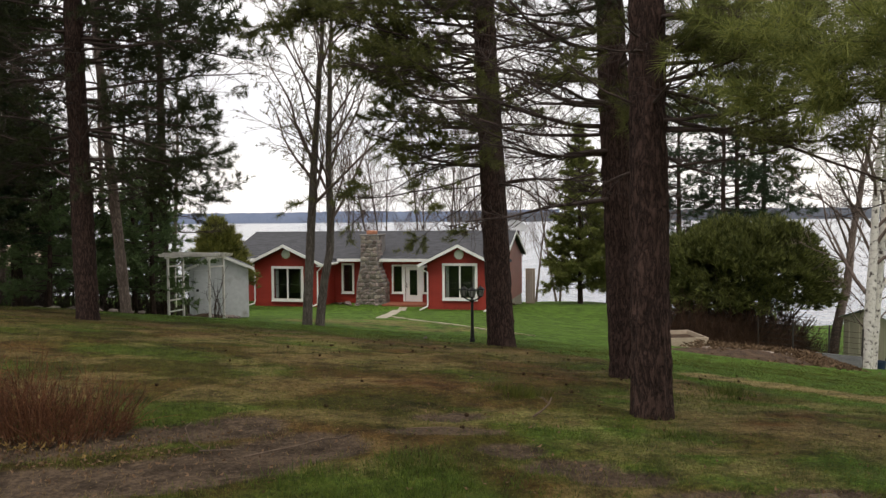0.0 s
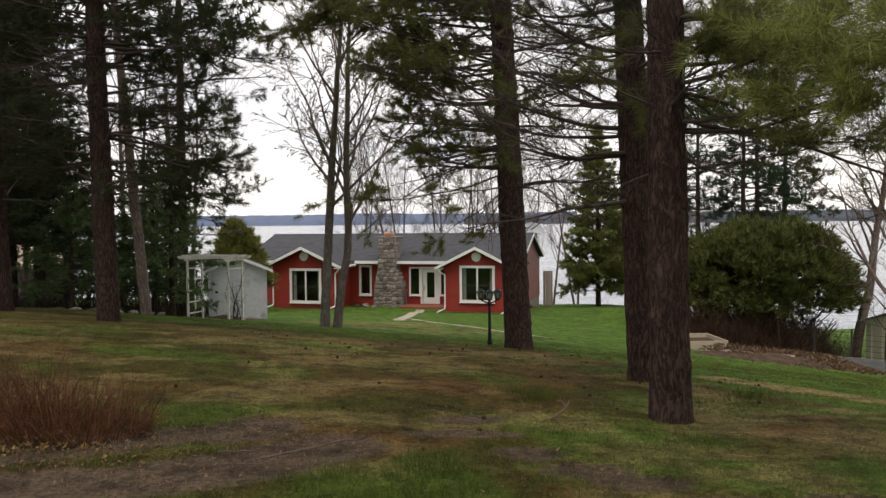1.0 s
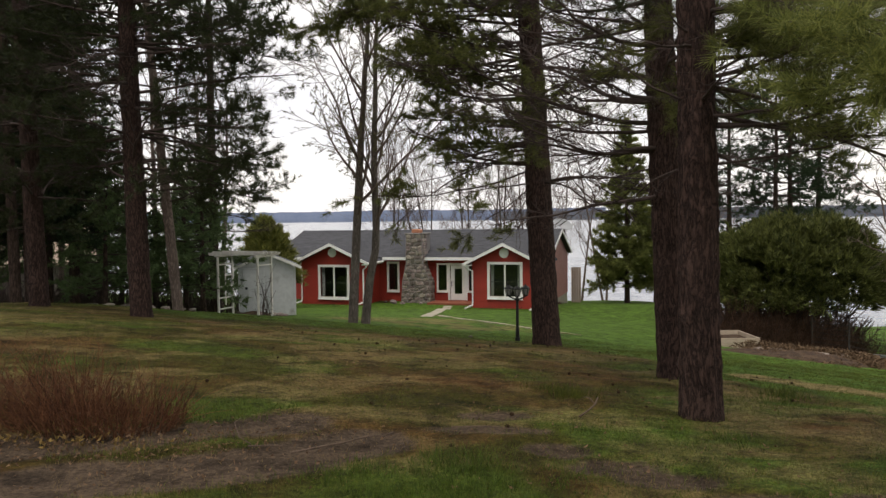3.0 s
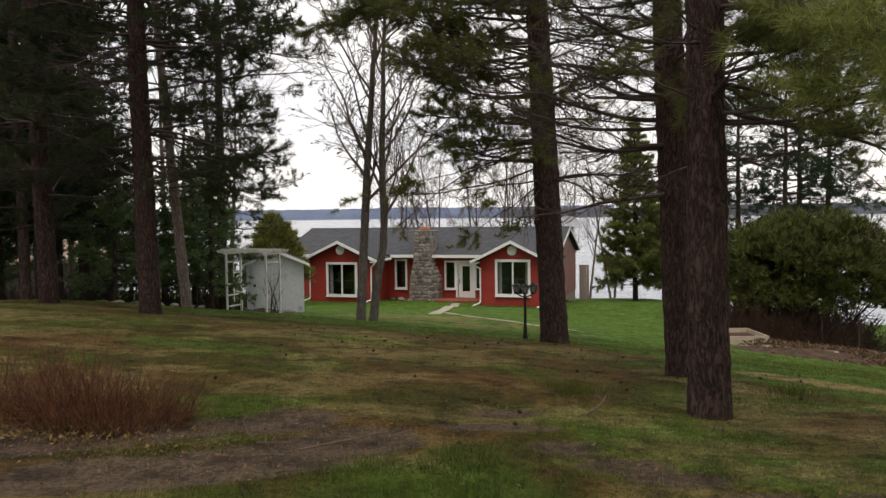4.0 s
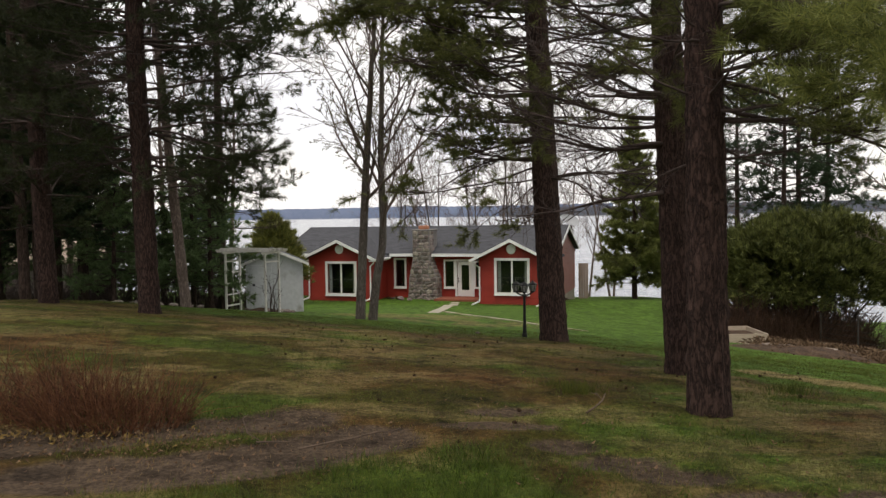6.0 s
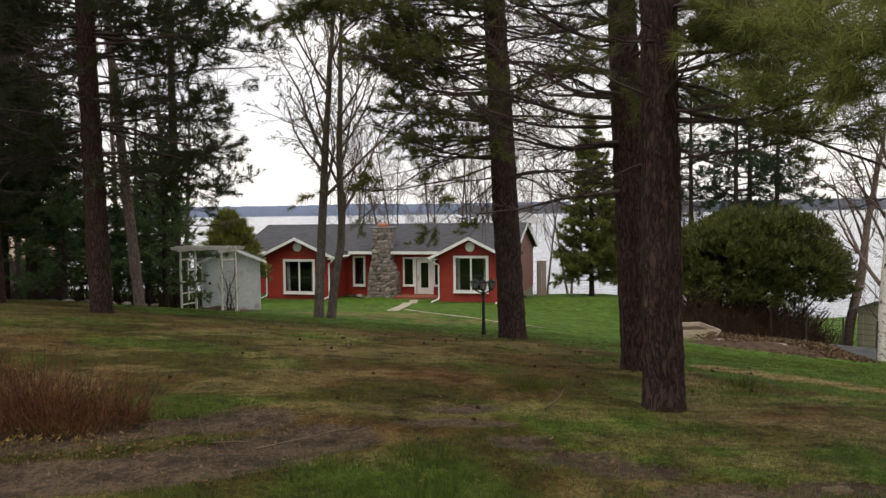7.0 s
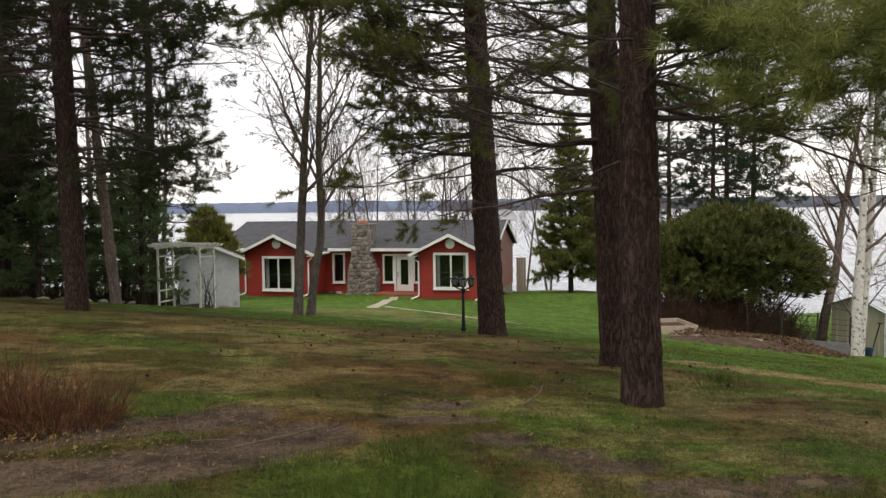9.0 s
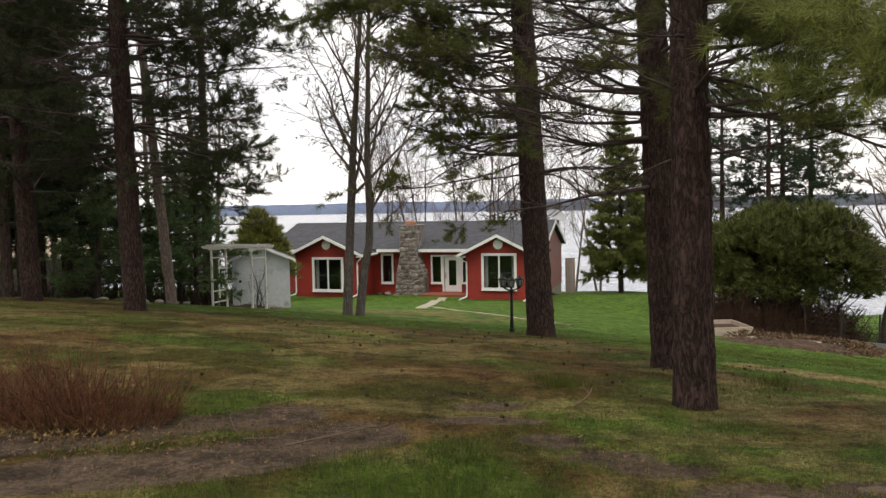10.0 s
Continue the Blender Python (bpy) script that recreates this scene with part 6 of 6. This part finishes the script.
def tuft_keep(x, y):
    soil, litter, straw, lush = cover(x, y)
    patch = np.maximum.reduce([blob(x, y, -0.2, 4.5, 0.95, 0.75), 0.8 * blob(x, y, -1.15, 3.9, 0.5, 0.25), blob(x, y, 1.4, 5.95, 0.75, 0.38), 0.4 * blob(x, y, 1.6, 3.9, 1.5, 0.45), 0.5 * blob(x, y, -2.1, 6.2, 0.6, 0.4), 0.6 * blob(x, y, 2.9, 8.4, 0.9, 1.0)])
    return patch * np.clip((fbm(x * 4.5, y * 4.5, 14.0, 3) - 0.40) * 5, 0, 1) * (1 - 0.9 * soil)


scatter_blades("tall_grass", 240000, -13, 14, 3.0, 19, tuft_keep, 0.095, 0.0052, M_GRASS_TUFT, "taller dark green grass tufts in the lawn", 402)


def cone_mesh(seed):
    r = np.random.default_rng(seed)
    s = Shape()
    s.tube([(0, 0, 0), (0, 0, 0.012), (0, 0, 0.03), (0, 0, 0.048), (0, 0, 0.055)], [0.010, 0.020, 0.022, 0.013, 0.004], 8)
    for k in range(22):
        a, z = k * 2.4, 0.006 + 0.042 * k / 22
        rr = 0.021 * (1 - (k / 22) ** 2 * 0.55)
        c, sn = math.cos(a), math.sin(a)
        s.add([(rr * c * 0.8 - 0.006 * sn, rr * sn * 0.8 + 0.006 * c, z), (rr * c * 0.8 + 0.006 * sn, rr * sn * 0.8 - 0.006 * c, z), (rr * c * 1.5, rr * sn * 1.5, z + 0.006), (rr * c * 0.9, rr * sn * 0.9, z + 0.007)], [(0, 1, 2), (0, 2, 3), (1, 3, 2), (0, 3, 1)])
    return s.mesh("pine_cone", M_CONE)


rng = np.random.default_rng(500)
cones = [cone_mesh(k) for k in range(3)]
for k in range(80):
    y = 5.2 + 10.5 * rng.random() ** 0.8
    x = rng.normal(0.3, 1.6) * (0.5 + y / 12)
    if abs(x) > 5:
        continue
    ob = new("pine_cone", cones[k % 3])
    ob.matrix_world = pose(x, y, zg(x, y) + 0.012, rng.uniform(60, 120), rng.uniform(0, 60), rng.uniform(0, 360)) @ Matrix.Scale(rng.uniform(0.45, 0.8), 4)
    tagged(ob, "small dark brown open pine cone on the grass", "pine cone", "pine cones on the grass")


def leaf_mesh(r):
    s = Shape()
    n = 7
    top = [((k / (n - 1) - 0.5) * 0.07, 0.022 * math.sin(math.pi * k / (n - 1)) * r.uniform(0.8, 1.2), 0.012 * math.sin(k * 1.3)) for k in range(n)]
    bot = [(u, -v, w * 0.6 + 0.004) for u, v, w in top]
    s.add(top + bot[1:-1], [(k, k + 1, n + k, n + k - 1) if 0 < k < n - 2 else ((0, 1, n) if k == 0 else (n - 2, n - 1, 2 * n - 3)) for k in range(n - 1)])
    return s.mesh("fallen_leaf", M_DEAD_LEAF)


leaves = [leaf_mesh(rng) for _ in range(4)]
for k in range(96):
    if k < 50:
        x, y = rng.normal(-2.2, 0.9), rng.normal(5.2, 0.45)
    else:
        y = rng.uniform(3.8, 9.0)
        x = rng.uniform(-0.6, 0.6) * y
    ob = new("fallen_leaf", leaves[k % 4])
    ob.matrix_world = pose(x, y, zg(x, y) + 0.015, rng.uniform(-25, 25), rng.uniform(-25, 25), rng.uniform(0, 360)) @ Matrix.Scale(rng.uniform(0.28, 0.62), 4)
    tagged(ob, "dry tan fallen leaf on the ground", "leaf", "fallen leaves")


r4 = np.random.default_rng(516)
tips = [((x, y, zg(x, y) + 0.006), (0, 0, 0.4)) for x, y in zip(r4.normal(-3.2, 0.5, 190), r4.normal(5.18, 0.16, 190))]
v, f = sprays(r4, tips, 2, 0.036, 0.022, 1.0, 0.01)
tagged(new("leaf_litter", big_mesh("leaf_litter", v, f, M_TAN_LEAF)), "yellow-tan fallen leaves caught at the foot of the shrub", "leaves", kind="stuff")
r4 = np.random.default_rng(515)
dx = np.concatenate([r4.normal(-2.5, 0.7, 420), r4.uniform(-3.4, 3.2, 500)])
dy = np.concatenate([r4.normal(5.2, 0.42, 420), r4.uniform(4.0, 11.0, 500)])
tips = [((x, y, zg(x, y) + 0.004), (0, 0, 0.3)) for x, y in zip(dx, dy)]
v, f = sprays(r4, tips, 2, 0.028, 0.016, 1.0, 0.01)
tagged(new("leaf_litter", big_mesh("leaf_litter", v, f, M_DEAD_LEAF)), "small brown leaf scraps over the soil and grass", "leaves", kind="stuff")


def stick(pts, r, label, fork=None):
    s = Shape()
    line = [(x, y, zg(x, y) + 0.018 + dz) for x, y, dz in pts]
    n = len(line)
    s.tube(line, [r * (1 - 0.6 * k / n) for k in range(n)], 7)
    if fork:
        a, (x, y, dz) = line[fork[0]], fork[1]
        s.tube([a, ((a[0] + x) / 2, (a[1] + y) / 2, (a[2] + zg(x, y) + dz) / 2 + 0.02), (x, y, zg(x, y) + dz)], [r * 0.6, r * 0.5, r * 0.3], 6)
    solid("fallen_stick", s, M_STICK, Matrix(), label, "stick", "fallen sticks", smooth_faces=True)


stick([(-1.28, 5.02, 0), (-1.12, 5.16, 0.01), (-0.98, 5.34, 0.0), (-0.82, 5.52, 0.012), (-0.72, 5.60, 0.0), (-0.66, 5.72, 0)], 0.008, "long thin curved fallen stick on bare soil")
stick([(-1.62, 5.22, 0), (-1.72, 5.28, 0.03), (-1.80, 5.42, 0.10), (-1.78, 5.50, 0.12)], 0.004, "small curved twig standing out of the leaves")
stick([(-1.62, 5.16, 0.0), (-1.5, 5.14, 0.012), (-1.38, 5.2, 0.0)], 0.007, "short dark stick on bare soil")
stick([(0.88, 6.55, 0), (0.98, 6.7, 0.03), (1.07, 6.9, 0.05), (1.12, 7.05, 0.09)], 0.010, "pale forked fallen stick in the grass", (2, (1.0, 7.1, 0.10)))
stick([(-0.22, 5.96, 0), (0.0, 6.02, 0.0), (0.16, 6.01, 0.0), (0.30, 5.95, 0.0)], 0.006, "thin straight stick lying in the litter")


def flat_stone(x, y, rx, ry, seed, label="low flat stone half sunk in the lawn"):
    r = np.random.default_rng(seed)
    n = 22
    prof = [(1.0, -0.05), (1.0, 0.012), (0.9, 0.018), (0.55, 0.02)]
    out = [1 + r.normal(0, 0.15) + 0.22 * math.sin(2 * 6.2832 * k / n + seed) for k in range(n)]
    v = [(rx * q * out[k] * math.cos(6.2832 * k / n), ry * q * out[k] * math.sin(6.2832 * k / n), z + r.normal(0, 0.002)) for q, z in prof for k in range(n)]
    f = [(i * n + k, i * n + (k + 1) % n, (i + 1) * n + (k + 1) % n, (i + 1) * n + k) for i in range(3) for k in range(n)] + [tuple(range(3 * n, 4 * n))]
    solid("flat_stone", Shape().add(v, f), M_FLAT_STONE, pose(x, y, zg(x, y) - 0.034, 0, 0, r.uniform(-25, 25)), label, "stone", "flat stones in the lawn", smooth_faces=True)


flat_stone(1.66, 4.2, 0.14, 0.06, 4)
flat_stone(2.35, 4.42, 0.11, 0.05, 5)


# garden plot: heap of leaves, soil and boards
def heap(name, cx, cy, rx, ry, tall, seed, material, label):
    n = 46
    g = np.linspace(-1, 1, n)
    u, v = np.meshgrid(g, g)
    q = np.hypot(u, v)
    x, y = cx + u * rx, cy + v * ry
    z = ground_z(x, y) - 0.06 + tall * np.clip(1 - q, 0, 1) ** 0.7 * (0.4 + 1.1 * fbm(u * 3 + seed, v * 3, 0.0)) + 0.06 * np.clip(1.1 - q, 0, 1) * fbm(u * 14, v * 14, 3.0)
    i = np.arange(n * n).reshape(n, n)
    me = big_mesh(name, np.stack([x, y, z], -1).reshape(-1, 3), np.stack([i[:-1, :-1], i[:-1, 1:], i[1:, 1:], i[1:, :-1]], -1).reshape(-1, 4), material, True)
    tagged(new(name, me), label, "heap", kind="stuff")


heap("soil_heap", 8.7, 20.6, 2.4, 1.2, 0.30, 1, M_SOIL, "dark turned soil and leaf heap in the garden plot")
heap("soil_heap", 10.6, 21.3, 1.8, 1.0, 0.36, 2, M_SOIL, "dark leaf heap beside the wire fence")
heap("soil_heap", -6.9, 23.35, 1.0, 0.45, 0.16, 5, M_SOIL, "low dark heap of soil before the garden shed")
r5 = np.random.default_rng(510)
tips = [((x, y, zg(x, y) + 0.02 + (0.10 + 0.22 * r5.random()) * min(1, max(0, (11.9 - x) / 1.2)) * math.exp(-((y - 21.0) / 0.8) ** 2)), (r5.normal(0, 1), r5.normal(0, 1), 0.25)) for x, y in zip(7.2 + 4.6 * r5.beta(2.0, 1.6, 4200), r5.normal(21.0, 0.55, 4200))]
v, f = sprays(r5, tips, 3, 0.10, 0.045, 0.9, 0.1)
tagged(new("leaf_litter", big_mesh("leaf_litter", v, f, M_PLOT_LEAF)), "brown fallen leaves heaped over the garden plot", "leaves", kind="stuff")
for k, (x, y, ln, az) in enumerate(((8.0, 20.8, 1.1, 24), (8.7, 20.5, 1.3, -22), (9.5, 20.6, 0.9, 8))):
    solid("old_plank", Shape().box(-ln / 2, ln / 2, -0.09, 0.09, 0, 0.05, cut=0.008), M_PLANK, pose(x, y, zg(x, y) + 0.15, 4, 3, az), "grey weathered plank lying on the garden plot", "plank", "old planks on the garden plot")

def track(name, pts, wide, label):
    """A worn strip lying on the ground along a polyline."""
    r = np.random.default_rng(530)
    v, f = [], []
    n = 40
    s_all = np.linspace(0, len(pts) - 1, n)
    xs = np.interp(s_all, range(len(pts)), [a for a, _ in pts])
    ys = np.interp(s_all, range(len(pts)), [b_ for _, b_ in pts])
    for k in range(n):
        j, i = min(k + 1, n - 1), max(k - 1, 0)
        dx, dy = xs[j] - xs[i], ys[j] - ys[i]
        d = math.hypot(dx, dy)
        for sgn in (-1, 1):
            hw = wide / 2 * r.uniform(0.7, 1.25)
            x, y = xs[k] - sgn * dy / d * hw, ys[k] + sgn * dx / d * hw
            v += [(x, y, zg(x, y) + 0.022), (x, y, zg(x, y) - 0.05)]
        if k:
            b_ = 4 * k
            f += [(b_ - 4, b_ - 2, b_ + 2, b_), (b_ - 4, b_, b_ + 1, b_ - 3), (b_ - 2, b_ - 1, b_ + 3, b_ + 2)]
    tagged(new(name, Shape().add(v, f).mesh(name, M_PATH)), label, "path", kind="structure")


track("footpath", [(-1.7, 30.8), (-0.8, 28.2), (0.2, 25.9), (1.6, 22.3), (2.8, 21.0)], 0.26, "narrow pale worn track across the lawn")

# slab walk from the porch
for k in range(18):
    s = k / 17
    x, y = -1.66 - 0.36 * s, 41.9 - 12.6 * s
    solid("paving_slab", Shape().box(-0.24, 0.24, -0.28, 0.28, -0.05, 0.016, cut=0.012), M_CONCRETE, pose(x, y, zg(x, y), 0, 0, -8 + 3 * math.sin(k)), "pale concrete slab of the porch walk", "paving slab", "slabs of the porch walk")

# stones round the birch and porch, stones along the wood's edge
rock = []
for k in range(5):
    bm = bmesh.new()
    bmesh.ops.create_icosphere(bm, subdivisions=2, radius=1.0)
    for vv in bm.verts:
        q = vv.co * 1.3
        vv.co *= 0.8 + 0.4 * noise.noise(q + Vector((k * 7, 0, 0)))
        vv.co.z *= 0.6
    me = bpy.data.meshes.new("rock")
    bm.to_mesh(me)
    bm.free()
    me.materials.append(M_STONE)
    rock.append(me)
r6 = np.random.default_rng(520)
for k in range(26):
    x = -15.5 + 7.5 * k / 25 + r6.normal(0, 0.15)
    y = 20.3 + 0.06 * (x + 9) ** 2 * 0.3 + r6.normal(0, 0.2)
    ob = new("rock", rock[k % 5])
    ob.matrix_world = pose(x, y, zg(x, y) + 0.03, 0, 0, r6.uniform(0, 360)) @ Matrix.Scale(r6.uniform(0.10, 0.22), 4)
    tagged(ob, "grey edging stone at the wood's edge", "stone", "edging stones")
for k in range(11):
    x, y = r6.uniform(-7.5, -5.9), r6.uniform(22.9, 23.6)
    ob = new("rock", rock[k % 5])
    ob.matrix_world = pose(x, y, zg(x, y) + 0.02, 0, 0, r6.uniform(0, 360)) @ Matrix.Scale(r6.uniform(0.07, 0.17), 4)
    tagged(ob, "brown-grey stone at the garden shed's foot", "stone", "stones at the garden shed")
for k, (lx, ly, sz) in enumerate(((-3.6, -1.2, 0.28), (-3.0, -1.35, 0.18), (-1.9, -1.2, 0.14), (-4.2, -1.0, 0.16))):
    x, y, _ = by_house(lx, ly)
    ob = new("rock", rock[k % 5])
    ob.matrix_world = pose(x, y, zg(x, y) + sz * 0.3, 0, 0, 40 * k) @ Matrix.Scale(sz, 4)
    tagged(ob, "pale boulder beside the chimney", "stone", "boulders beside the chimney")


# dry plants along the house, a taller grass clump, a white stone
for lx, ly, rx in ((-7.0, -2.75, 1.6), (3.3, -2.75, 1.5), (-4.2, -0.9, 0.5), (5.6, 1.5, 0.25)):
    x, y, _ = by_house(lx, ly)
    brush("dry_border_plant", x, y, rx, 0.22, 90, 0.30, "low dry brown border plants along the house wall", 310 + int(lx * 3), M_UNDERGROWTH, 0.008, 0.5, "plant", 3)
for cx, cy, tall in ((0.93, 7.6, 0.16), (0.75, 7.9, 0.12), (3.4, 8.6, 0.12)):
    rr = np.random.default_rng(int(cx * 100))
    tips = [((rr.normal(0, 0.13), rr.normal(0, 0.10), 0.0), (rr.normal(0, 0.2), rr.normal(0, 0.2), 1.0)) for _ in range(170)]
    v, f = sprays(rr, tips, 2, tall, 0.006, 0.35, 0.0)
    ob = new("grass_clump", big_mesh("grass_clump", v, f, M_GRASS))
    ob.matrix_world = pose(cx, cy, zg(cx, cy) - 0.01)
    tagged(ob, "taller dark green grass clump in the lawn", "grass clump", "grass clumps", "stuff")
ob = new("rock", rock[1])
ob.matrix_world = pose(-0.16, 16.8, zg(-0.16, 16.8) + 0.02) @ Matrix.Scale(0.06, 4)
tagged(ob, "small pale stone on the lawn", "stone")


# neighbour's building beyond the wood
def build_neighbour():
    b = thing("neighbour_house", pose(-24.5, 36, zg(-24.5, 36) - 0.2, 0, 0, 20), "low brown-roofed neighbouring building seen between the trees", "house")
    part("wall", wall_x(-5, 5, 0, 2.6, 0, 0.15, []), M_BEIGE, b)
    part("wall", Shape().box(-5, 5, 6.85, 7, 0, 2.6), M_BEIGE, b)
    for x0 in (-5, 4.85):
        part("wall", Shape().prism([(0.15, 0), (6.85, 0), (6.85, 2.6), (3.5, 4.2), (0.15, 2.6)], "x", x0, x0 + 0.15), M_BEIGE, b)
    for ya in (-0.4, 7.4):
        s = Shape()
        roof_slab(s, -5.4, 5.4, ya, 2.5, 3.5, 4.25)
        part("roof", s, M_FENCE_PANEL, b)


build_neighbour()
